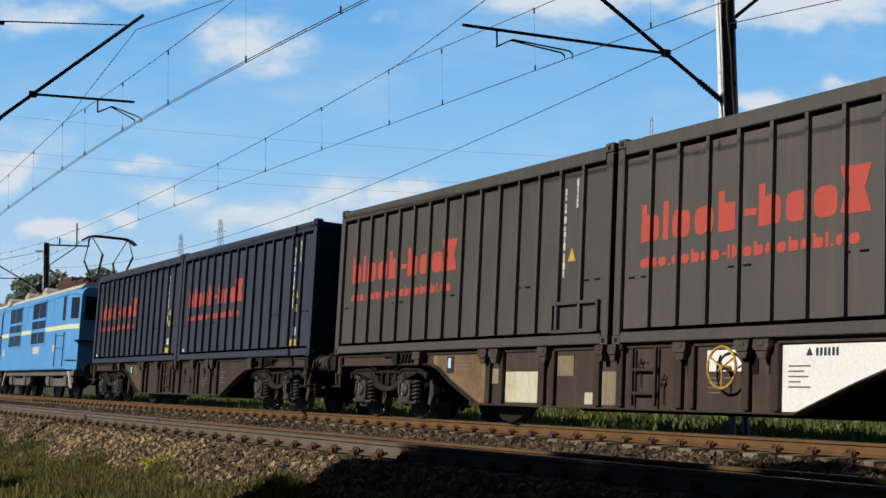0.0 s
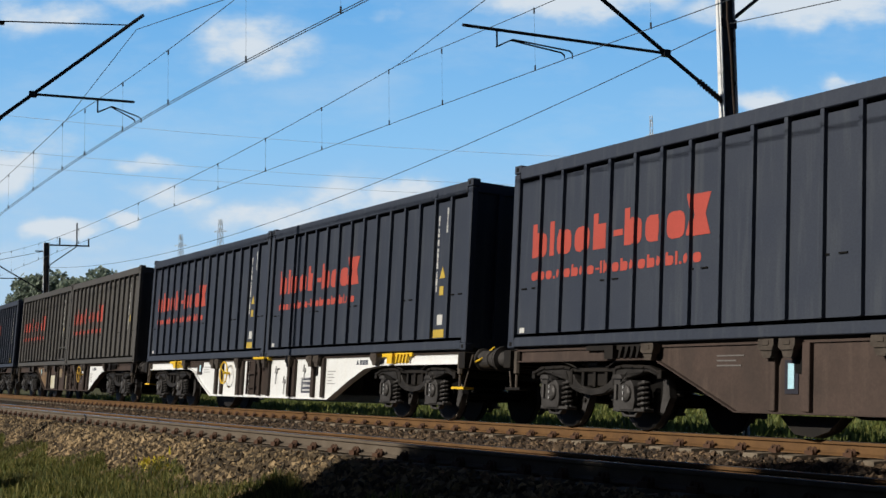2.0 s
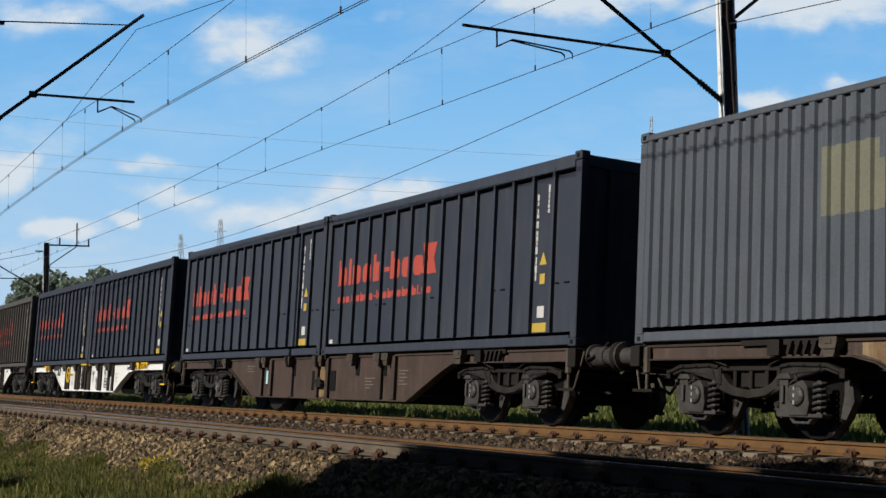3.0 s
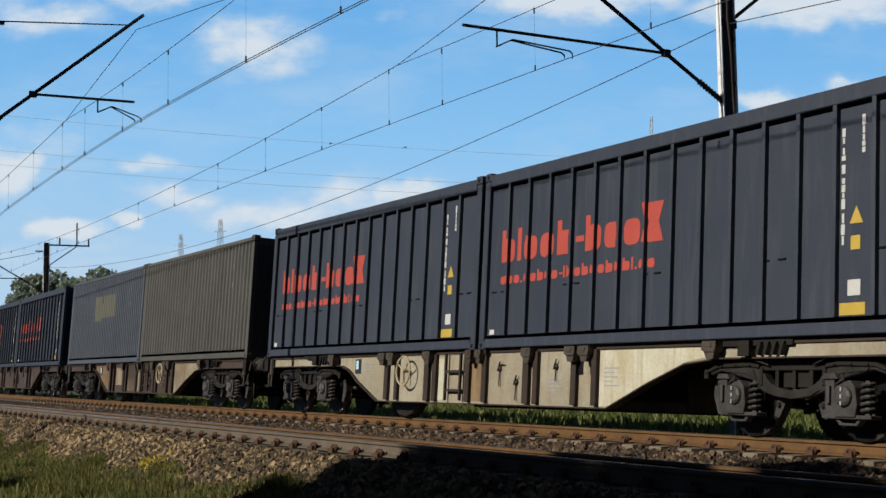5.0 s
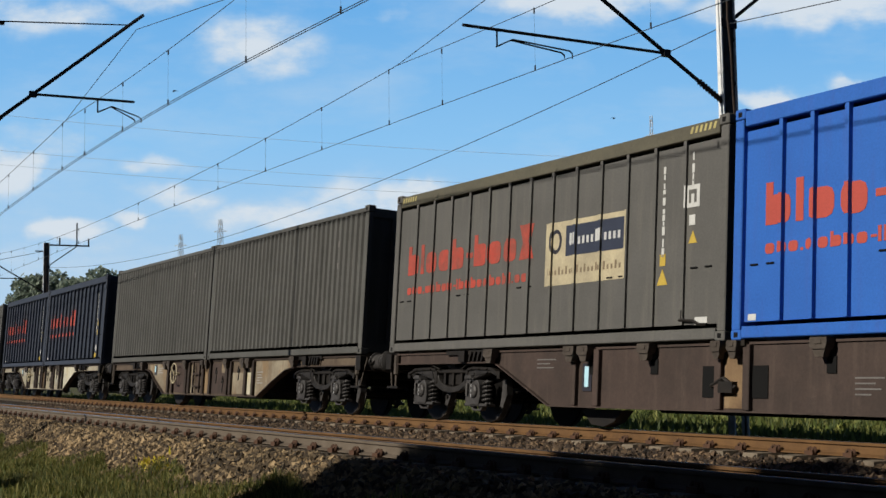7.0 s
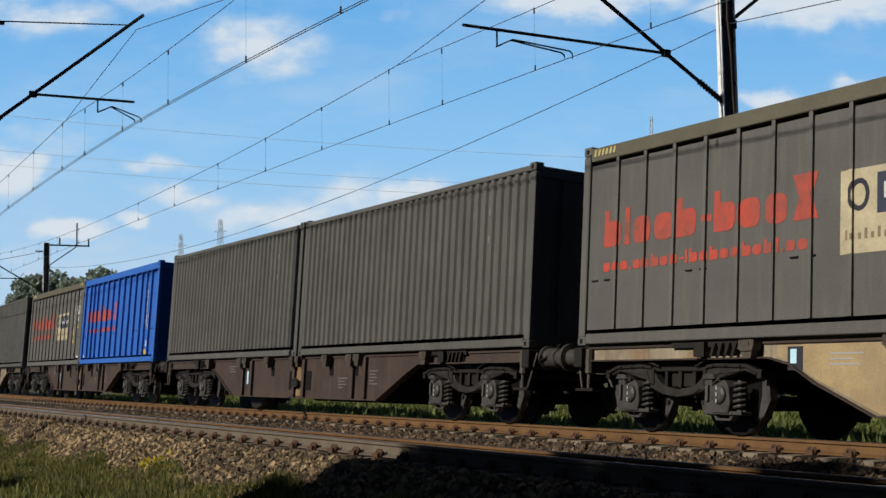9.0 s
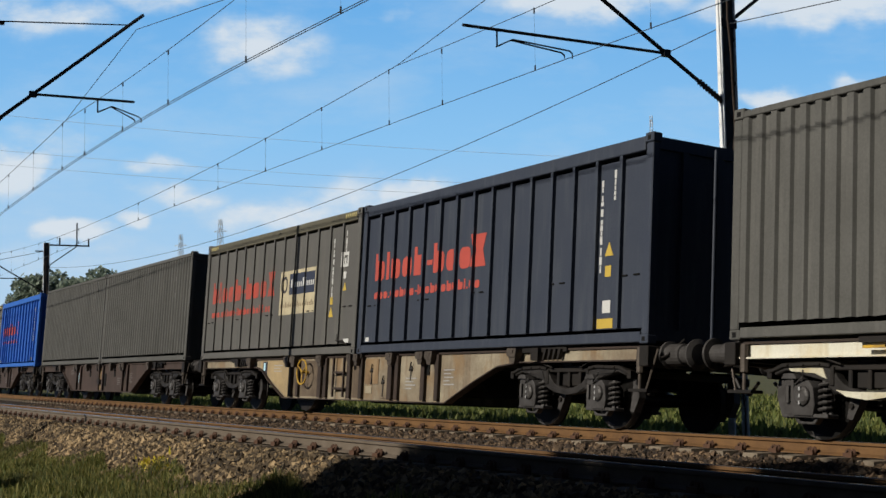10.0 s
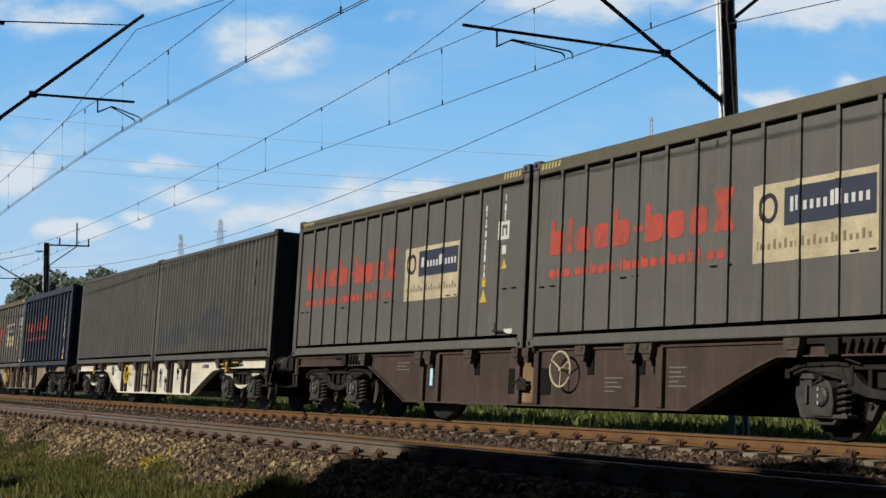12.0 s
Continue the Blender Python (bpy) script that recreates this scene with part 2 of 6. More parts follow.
# ---- mesh helpers ----
class Geo:
    """Collects vertices and faces of one mesh."""

    def __init__(self):
        self.v, self.f = [], []

    def add(self, vs, fs):
        o = len(self.v)
        self.v += [tuple(v) for v in vs]
        self.f += [tuple(i + o for i in f) for f in fs]
        return self

    def box(self, x0, x1, y0, y1, z0, z1):
        return self.add([(x, y, z) for x in (x0, x1) for y in (y0, y1) for z in (z0, z1)],
                        [(0, 1, 3, 2), (4, 6, 7, 5), (0, 4, 5, 1), (2, 3, 7, 6), (0, 2, 6, 4), (1, 5, 7, 3)])

    def prism(self, xz, y0, y1):
        n = len(xz)
        return self.add([(x, y0, z) for x, z in xz] + [(x, y1, z) for x, z in xz],
                        [tuple(range(n - 1, -1, -1)), tuple(range(n, 2 * n))] + [(i, (i + 1) % n, n + (i + 1) % n, n + i) for i in range(n)])

    def sweep(self, yz, x0, x1):
        n = len(yz)
        return self.add([(x0, y, z) for y, z in yz] + [(x1, y, z) for y, z in yz],
                        [tuple(range(n)), tuple(range(2 * n - 1, n - 1, -1))] + [(i, n + i, n + (i + 1) % n, (i + 1) % n) for i in range(n)])

    def tube(self, pts, r, n=8, closed=False):
        pts = [Vector(p) for p in pts]
        k, vs = len(pts), []
        radii = r if isinstance(r, (list, tuple)) else [r] * k
        for i, p in enumerate(pts):
            a = pts[(i - 1) % k] if closed or i else p
            b = pts[(i + 1) % k] if closed or i < k - 1 else p
            d = (b - a).normalized()
            side = d.cross(Vector((0, 0, 1)) if abs(d.z) < 0.95 else Vector((1, 0, 0))).normalized()
            up = side.cross(d)
            vs += [p + (side * math.cos(2 * math.pi * j / n) + up * math.sin(2 * math.pi * j / n)) * radii[i] for j in range(n)]
        fs = [(i * n + j, i * n + (j + 1) % n, ((i + 1) % k) * n + (j + 1) % n, ((i + 1) % k) * n + j)
              for i in range(k if closed else k - 1) for j in range(n)]
        if not closed:
            fs += [tuple(range(n - 1, -1, -1)), tuple(range((k - 1) * n, k * n))]
        return self.add(vs, fs)

    def lathe(self, centre, axis, rings, n=20):
        """rings of (offset along axis, radius)"""
        c, ax = Vector(centre), Vector(axis)
        return self.tube([c + ax * o for o, _ in rings], [max(r, 1e-4) for _, r in rings], n)

    def mesh(self, name):
        me = bpy.data.meshes.new(name)
        me.from_pydata(self.v, [], self.f)
        me.update()
        bm = bmesh.new()
        bm.from_mesh(me)
        bmesh.ops.recalc_face_normals(bm, faces=bm.faces)
        bm.to_mesh(me)
        bm.free()
        return me


def part(name, geo, material, parent=None, label="", at=None, bevel=0.0, smooth=False):
    me = geo if isinstance(geo, bpy.types.Mesh) else geo.mesh(name)
    if material is not None and not me.materials:
        me.materials.append(material)
    if smooth:
        me.polygons.foreach_set("use_smooth", [True] * len(me.polygons))
    ob = new(name, me)
    if parent is not None:
        ob.parent = parent
    if at is not None:
        ob.matrix_basis = at
    if label:
        tagged(ob, label)
    if bevel:
        b = ob.modifiers.new("edge", "BEVEL")
        b.width, b.segments, b.limit_method = bevel, 1, "ANGLE"
    return ob


def thing(name, label, category, group="", kind=""):
    return tagged(new(name), label, category, group, kind)


def stuff_mesh(name, verts, faces, material):
    """verts (n, 3), faces (m, 3 or 4) as arrays"""
    me = bpy.data.meshes.new(name)
    me.from_pydata(verts.tolist(), [], faces.tolist())
    me.materials.append(material)
    me.update()
    return new(name, me)


# ---- the curve ----
K, CANT, CANT_NEAR = 0.00083688, 0.07198, 0.07605
FAR, NEAR, NEAR_Z = 11.7367, 6.9921, 0.0784          # lateral place of each track's rail nearer the camera
R0 = 1 / K


def place(s, y, z=0.0):
    """A point s metres along the curve, at lateral y (where the curve crosses x = 0), height z."""
    th, r = K * s, FAR + R0 - y
    return Vector((r * math.sin(th), FAR + R0 - r * math.cos(th), z))


def track_pose(s, base_y, base_z, cant, across=0.7535):
    th = K * s
    ex = Vector((math.cos(th), math.sin(th), 0))
    out = Vector((-math.sin(th), math.cos(th), 0))
    ey = out * math.cos(cant) - Vector((0, 0, math.sin(cant)))
    ez = out * math.sin(cant) + Vector((0, 0, math.cos(cant)))
    o = place(s, base_y, base_z) + ey * across
    m = Matrix.Identity(4)
    for i, a in enumerate((ex, ey, ez, o)):
        m[0][i], m[1][i], m[2][i] = a
    return m


def train_at(t):
    """How far the first wagon's middle has come along the curve at t seconds."""
    return -34.637 - 16.445 * t - 0.01622 * t * t


PITCH_LENGTH = 19.74
SLACK = (0.0, -0.07, 0.0, -0.04, 0.0, -0.05, 0.0, -0.15, -0.14, -0.20, 0.05, 0.0)      # how far each wagon stands off the even spacing


# ---- ground and tracks ----
def terrain():
    """One sheet: verge, ballast shoulders and bed under both tracks, meadow out to the horizon."""
    prof = [(-3000, -1.2), (-400, -1.0), (-60, -0.85), (-12, -0.75), (0, -0.72), (3.5, -0.74), (5.0, -0.76), (5.35, -0.70), (6.28, -0.16), (6.5, -0.15),
            (7.0, -0.17), (8.5, -0.30), (9.3, -0.29), (10.3, -0.27), (11.1, -0.22), (11.75, -0.25), (13.3, -0.38), (13.9, -0.30), (14.9, -0.62),
            (16, -0.66), (20, -0.7), (60, -0.8), (400, -1.0), (1100, -1.2)]
    ss = [-1500, -900, -600, -400, -250, -160, -120] + list(np.arange(-90, 20.1, 2.0)) + [30, 45, 70, 120, 250, 500, 900, 1500]
    vs, fs = [], []
    for s in ss:
        for y, z in prof:
            near = abs(y) < 30 and -95 < s < 25
            vs.append(place(s, y, z + (0.05 * noise.noise((s * 0.4, y * 0.9, 3.0)) if near and not 6.2 < y < 14 else 0)))
    n = len(prof)
    for i in range(len(ss) - 1):
        for j in range(n - 1):
            fs.append((i * n + j, (i + 1) * n + j, (i + 1) * n + j + 1, i * n + j + 1))
    me = bpy.data.meshes.new("ground")
    me.from_pydata([tuple(v) for v in vs], [], fs)
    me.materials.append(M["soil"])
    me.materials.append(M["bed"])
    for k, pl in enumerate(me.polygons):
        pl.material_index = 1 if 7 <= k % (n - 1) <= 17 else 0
    me.update()
    tagged(new("ground", me), "grassy ground with a stony ballast bed", "ground", kind="structure")
    # the plain beyond
    g = Geo().box(-4800, 4800, -4800, 4800, -1.9, -1.5)
    tagged(part("outer_ground", g, M["soil"]), "flat meadow reaching the horizon", "ground", kind="structure")


RAIL = [(-0.075, -0.172), (0.075, -0.172), (0.075, -0.16), (0.014, -0.135), (0.009, -0.05), (0.035, -0.04), (0.036, -0.008), (0.026, 0.0),
        (-0.026, 0.0), (-0.036, -0.008), (-0.035, -0.04), (-0.009, -0.05), (-0.014, -0.135), (-0.075, -0.16)]


def rail_mesh(base_y, base_z, cant, across, side):
    g = Geo()
    ss = list(range(-400, -120, 20)) + list(range(-120, 61, 4))
    n = len(RAIL)
    vs, fs = [], []
    for s in ss:
        m = track_pose(s, base_y, base_z, cant, across)
        vs += [m @ Vector((0, y, z)) for y, z in RAIL]
    for i in range(len(ss) - 1):
        fs += [(i * n + j, (i + 1) * n + j, (i + 1) * n + (j + 1) % n, i * n + (j + 1) % n) for j in range(n)]
    me = g.add(vs, fs).mesh("rail")
    me.materials.append(side)
    me.materials.append(M["rail_top"])
    for k, p in enumerate(me.polygons):
        p.material_index = 1 if k % n in (7, 8, 6) else 0
    return me


def sleeper_mesh():
    yz = [(-0.5, -0.36), (2.0, -0.36), (2.0, -0.20), (1.75, -0.182), (1.25, -0.182), (1.0, -0.21), (0.5, -0.21), (0.25, -0.182), (-0.25, -0.182), (-0.5, -0.20)]
    g = Geo()
    n = len(yz)
    vs = [(x * (0.8 if z > -0.3 else 1), y, z) for x in (-0.15, 0.15) for y, z in yz]
    g.add(vs, [tuple(range(n)), tuple(range(2 * n - 1, n - 1, -1))] + [(i, n + i, n + (i + 1) % n, (i + 1) % n) for i in range(n)])
    me = g.mesh("sleeper")
    me.materials.append(M["concrete"])
    return me


def clip_mesh():
    """A pair of bent spring-steel loops on their shoulder."""
    g = Geo().box(-0.065, 0.065, -0.04, 0.035, -0.19, -0.13)
    for x in (-0.036, 0.036):
        g.tube([(x + 0.03 * math.cos(a), 0.01 + 0.012 * math.sin(a), -0.128 + 0.034 * math.sin(a)) for a in [i * math.pi / 4 for i in range(8)]], 0.017, 5, True)
    me = g.mesh("rail_clip")
    me.materials.append(M["clip"])
    return me


def railway_track(name, base_y, base_z, cant, first, side, label):
    t = thing(name, label, "railway track", "double track", "structure")
    for across, web in zip((0.0, 1.5), (side, M["rail_web"])):
        part("rail", rail_mesh(base_y, base_z, cant, across, web), None, t)
    sl, cl = sleeper_mesh(), clip_mesh()
    near_ss = [first + 0.6 * i for i in range(-92, 20)]
    for s in near_ss:
        part("sleeper", sl, None, t, at=track_pose(s, base_y, base_z, cant, 0.0))
        if s > first - 40:
            part("rail_clip", cl, None, t, at=track_pose(s, base_y, base_z, cant, -0.10))
            if s > first - 25:
                part("rail_clip", cl, None, t, at=track_pose(s, base_y, base_z, cant, 1.40))
    return t


def stones(name, material, count, s0, s1, y0, y1, height, size, seed, label):
    """Crushed stone, each an uneven eight-sided lump."""
    rng = np.random.default_rng(seed)
    s, y = rng.uniform(s0, s1, count), rng.uniform(y0, y1, count)
    z = height(y) + rng.uniform(-0.6, 0.5, count) * size
    base = np.array([(1, 0, 0), (-1, 0, 0), (0, 1, 0), (0, -1, 0), (0, 0, 1), (0, 0, -1)], float)
    tri = np.array([(0, 2, 4), (2, 1, 4), (1, 3, 4), (3, 0, 4), (2, 0, 5), (1, 2, 5), (3, 1, 5), (0, 3, 5)])
    r = rng.uniform(size * 0.55, size * 1.25, (count, 1, 1)) * rng.uniform(0.6, 1.25, (count, 6, 1))
    v = base[None] * r + rng.normal(0, size * 0.16, (count, 6, 3))
    ax = rng.normal(size=(count, 3))
    ax /= np.linalg.norm(ax, axis=1, keepdims=True)
    an = rng.uniform(0, 6.28, count)
    c, sn = np.cos(an)[:, None, None], np.sin(an)[:, None, None]
    k = ax[:, None, :]
    v = v * c + np.cross(np.broadcast_to(k, v.shape), v) * sn + k * (v * k).sum(-1, keepdims=True) * (1 - c)
    th, rad = K * s, FAR + R0 - y
    o = np.stack([rad * np.sin(th), FAR + R0 - rad * np.cos(th), z], 1)
    v += o[:, None, :]
    f = tri[None] + (np.arange(count) * 6)[:, None, None]
    return tagged(stuff_mesh(name, v.reshape(-1, 3), f.reshape(-1, 3), material), label, "ballast", kind="stuff")


def blades(name, material, count, area, height, tall, seed, label, wide=0.012, clump=0.0):
    """Grass: bent blades of two quads, gathered in tufts. area(rng, n) gives s and y."""
    rng = np.random.default_rng(seed)
    s, y = area(rng, count)
    th, rad = K * s, FAR + R0 - y
    o = np.stack([rad * np.sin(th), FAR + R0 - rad * np.cos(th), height(y)], 1)
    field = np.array([noise.noise((a * 0.9, b * 1.3, seed)) + 0.6 * noise.noise((a * 3.1, b * 3.1, seed)) for a, b in zip(s.tolist(), y.tolist())])
    h = tall * rng.uniform(0.45, 1.1, count) * np.clip(0.75 + 0.8 * field, 0.25, 1.6)
    a, lean = rng.uniform(0, 6.28, count), rng.uniform(0.05, 0.55, count)
    d = np.stack([np.cos(a), np.sin(a), 0 * a], 1)
    w = np.stack([-np.sin(a), np.cos(a), 0 * a], 1) * (wide * rng.uniform(0.6, 1.4, count))[:, None]
    up = np.array([0, 0, 1.0])
    m1 = o + (h * 0.55)[:, None] * up + d * (h * lean * 0.3)[:, None]
    tip = o + h[:, None] * up * (1 - 0.25 * lean)[:, None] + d * (h * lean)[:, None]
    v = np.stack([o - w, o + w, m1 + w * 0.8, m1 - w * 0.8, tip], 1)
    i = (np.arange(count) * 5)[:, None]
    me_f = np.concatenate([i + np.array([[0, 1, 2]]), i + np.array([[0, 2, 3]]), i + np.array([[3, 2, 4]])])
    return tagged(stuff_mesh(name, v.reshape(-1, 3), me_f, material), label, "grass", kind="stuff")


def shoulder(y):
    return np.interp(y, [3.5, 5.0, 5.35, 6.28, 6.5, 7.0, 8.5, 9.3, 10.3, 11.1, 11.75, 13.3, 13.9, 14.9, 16, 20],
                     [-0.74, -0.76, -0.70, -0.125, -0.10, -0.09, -0.20, -0.27, -0.26, -0.19, -0.165, -0.28, -0.30, -0.62, -0.66, -0.70])


terrain()
railway_track("near_track", NEAR, NEAR_Z, CANT_NEAR, -16.353, M["rail_web_near"], "canted track with dusty rails on concrete sleepers")
railway_track("far_track", FAR, 0.0, CANT, -15.636, M["rail_web"], "canted track with rusty rails on concrete sleepers")


# ---- containers ----
BOX_L, BOX_H, BOX_W = 9.125, 2.895, 2.438
DECK = 1.172


def rects_on(g, rects, ribs, y_panel, y_rib):
    """Painted marks as thin plates that step over the ribs."""
    for x0, x1, z0, z1 in rects:
        cuts = sorted({x0, x1, *[c for a, b in ribs for c in (a, b) if x0 < c < x1]})
        for a, b in zip(cuts, cuts[1:]):
            mid = (a + b) / 2
            on = any(p <= mid <= q for p, q in ribs)
            y = y_rib if on else y_panel
            g.box(a, b, y - 0.003, y + 0.002, z0, z1)


def clip_x(poly, x, keep_right):
    """The part of an (x, z) outline on one side of an upright line."""
    out = []
    for (xa, za), (xb, zb) in zip(poly, poly[1:] + poly[:1]):
        ia, ib = (xa >= x) == keep_right, (xb >= x) == keep_right
        if ia:
            out.append((xa, za))
        if ia != ib:
            u = (x - xa) / (xb - xa)
            out.append((x, za + (zb - za) * u))
    return out


def shapes_on(g, polys, ribs, y_panel, y_rib):
    """Painted outlines as thin plates that step over the ribs."""
    for poly in polys:
        x0, x1 = min(p[0] for p in poly), max(p[0] for p in poly)
        cuts = sorted({x0, x1, *[c for a, b in ribs for c in (a, b) if x0 < c < x1]})
        for a, b in zip(cuts, cuts[1:]):
            piece = clip_x(clip_x(poly, a, True), b, False) if b < x1 else clip_x(poly, a, True)
            if len(piece) < 3:
                continue
            y = y_rib if any(p <= (a + b) / 2 <= q for p, q in ribs) else y_panel
            g.prism(piece, y - 0.003, y + 0.002)


def lump(x, w, z, h, s):
    """A rounded block."""
    return [(x + s, z), (x + w - s, z), (x + w - s * 0.3, z + s * 0.3), (x + w, z + s), (x + w, z + h - s), (x + w - s * 0.3, z + h - s * 0.3), (x + w - s, z + h),
            (x + s, z + h), (x + s * 0.3, z + h - s * 0.3), (x, z + h - s), (x, z + s), (x + s * 0.3, z + s * 0.3)]


def bar(x, w, z, h):
    return [(x, z), (x + w, z), (x + w, z + h), (x, z + h)]


def word_shapes(x0, z0, x_h, tall, rhythm, pitch):
    """Plain solid shapes in the rhythm of a painted word: t tall bar joined to a low block, i tall bar, o low block, - dash, X waisted tall block, . dot."""
    out, x = [], x0
    s = pitch * 0.25
    for ch in rhythm:
        if ch == "t":
            out.append([bar(x, s, z0, tall), [(s + x if px < x + s else px, pz) for px, pz in lump(x, pitch * 0.84, z0, x_h, s * 0.8)]])
            x += pitch * 1.02
        elif ch == "i":
            out.append([bar(x, s, z0, tall)])
            x += pitch * 0.42
        elif ch == "o":
            out.append([lump(x, pitch * 0.80, z0, x_h, s * 0.9)])
            x += pitch
        elif ch == "-":
            out.append([bar(x + pitch * 0.04, pitch * 0.46, z0 + x_h * 0.42, x_h * 0.24)])
            x += pitch * 0.58
        elif ch == "X":
            w, d, hh = pitch * 0.9, pitch * 0.22, tall * 0.525
            out.append([[(x, z0), (x + w, z0), (x + w - d, z0 + hh), (x + d, z0 + hh)], [(x + d, z0 + hh), (x + w - d, z0 + hh), (x + w, z0 + 2 * hh), (x, z0 + 2 * hh)]])
            x += pitch * 1.0
        elif ch == ".":
            out.append([bar(x, s, z0, x_h * 0.28)])
            x += pitch * 0.42
    return out


def castings(box, material):
    for x in (-BOX_L / 2, BOX_L / 2 - 0.178):
        for y in (-BOX_W / 2 - 0.004, BOX_W / 2 - 0.158):
            for z in (0, BOX_H - 0.108):
                g = Geo().box(x - 0.004, x + 0.182, y, y + 0.162, z, z + (0.122 if z == 0 else 0.135))
                cs = part("corner_casting", g, material, box, bevel=0.012)
                if y < 0:
                    # black plate painted as the shade in the casting's hole
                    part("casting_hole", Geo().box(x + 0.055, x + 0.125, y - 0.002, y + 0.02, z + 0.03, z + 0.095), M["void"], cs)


def frame_of(box, material, rail_material, top=0.21, bottom=0.165):
    L, W, H = BOX_L / 2, BOX_W / 2, BOX_H
    for x in (-L, L - 0.15):
        for y in (-W, W - 0.12):
            part("corner_post", Geo().box(x, x + 0.15, y, y + 0.12, 0.118, H - 0.118), material, box, bevel=0.012)
    for y in (-W, W - 0.10):
        part("top_rail", Geo().box(-L + 0.178, L - 0.178, y, y + 0.10, H - top, H - 0.012), rail_material, box, bevel=0.01)
        part("bottom_rail", Geo().box(-L + 0.178, L - 0.178, y, y + 0.10, 0.02, bottom), material, box, bevel=0.01)
    part("roof", Geo().box(-L + 0.05, L - 0.05, -W + 0.10, W - 0.10, H - 0.07, H - 0.02), rail_material, box)
    part("floor", Geo().box(-L + 0.05, L - 0.05, -W + 0.10, W - 0.10, 0.04, 0.15), material, box)
    for sx in (-1, 1):
        x = sx * (L - 0.09)
        g = Geo().box(x - 0.03, x + 0.03, -W + 0.12, W - 0.12, 0.15, H - 0.07)
        part("end_wall", g, material, box)
        for y in (-0.62, 0.0, 0.62):
            xx = sx * (L - 0.045)
            part("end_rib", Geo().box(xx - 0.03, xx + 0.03, y - 0.05, y + 0.05, 0.16, H - 0.2), material, box)
        if sx > 0:
            for y in (-0.15, 0.62):
                part("locking_rod", Geo().tube([(L + 0.05, y, 0.10), (L + 0.05, y, H - 0.10)], 0.02, 8), material, box)
        for z in (0.05, H - 0.2):
            xx = sx * (L - 0.06)
            part("end_beam", Geo().box(xx - 0.05, xx + 0.05, -W + 0.12, W - 0.12, z, z + 0.16), material, box)


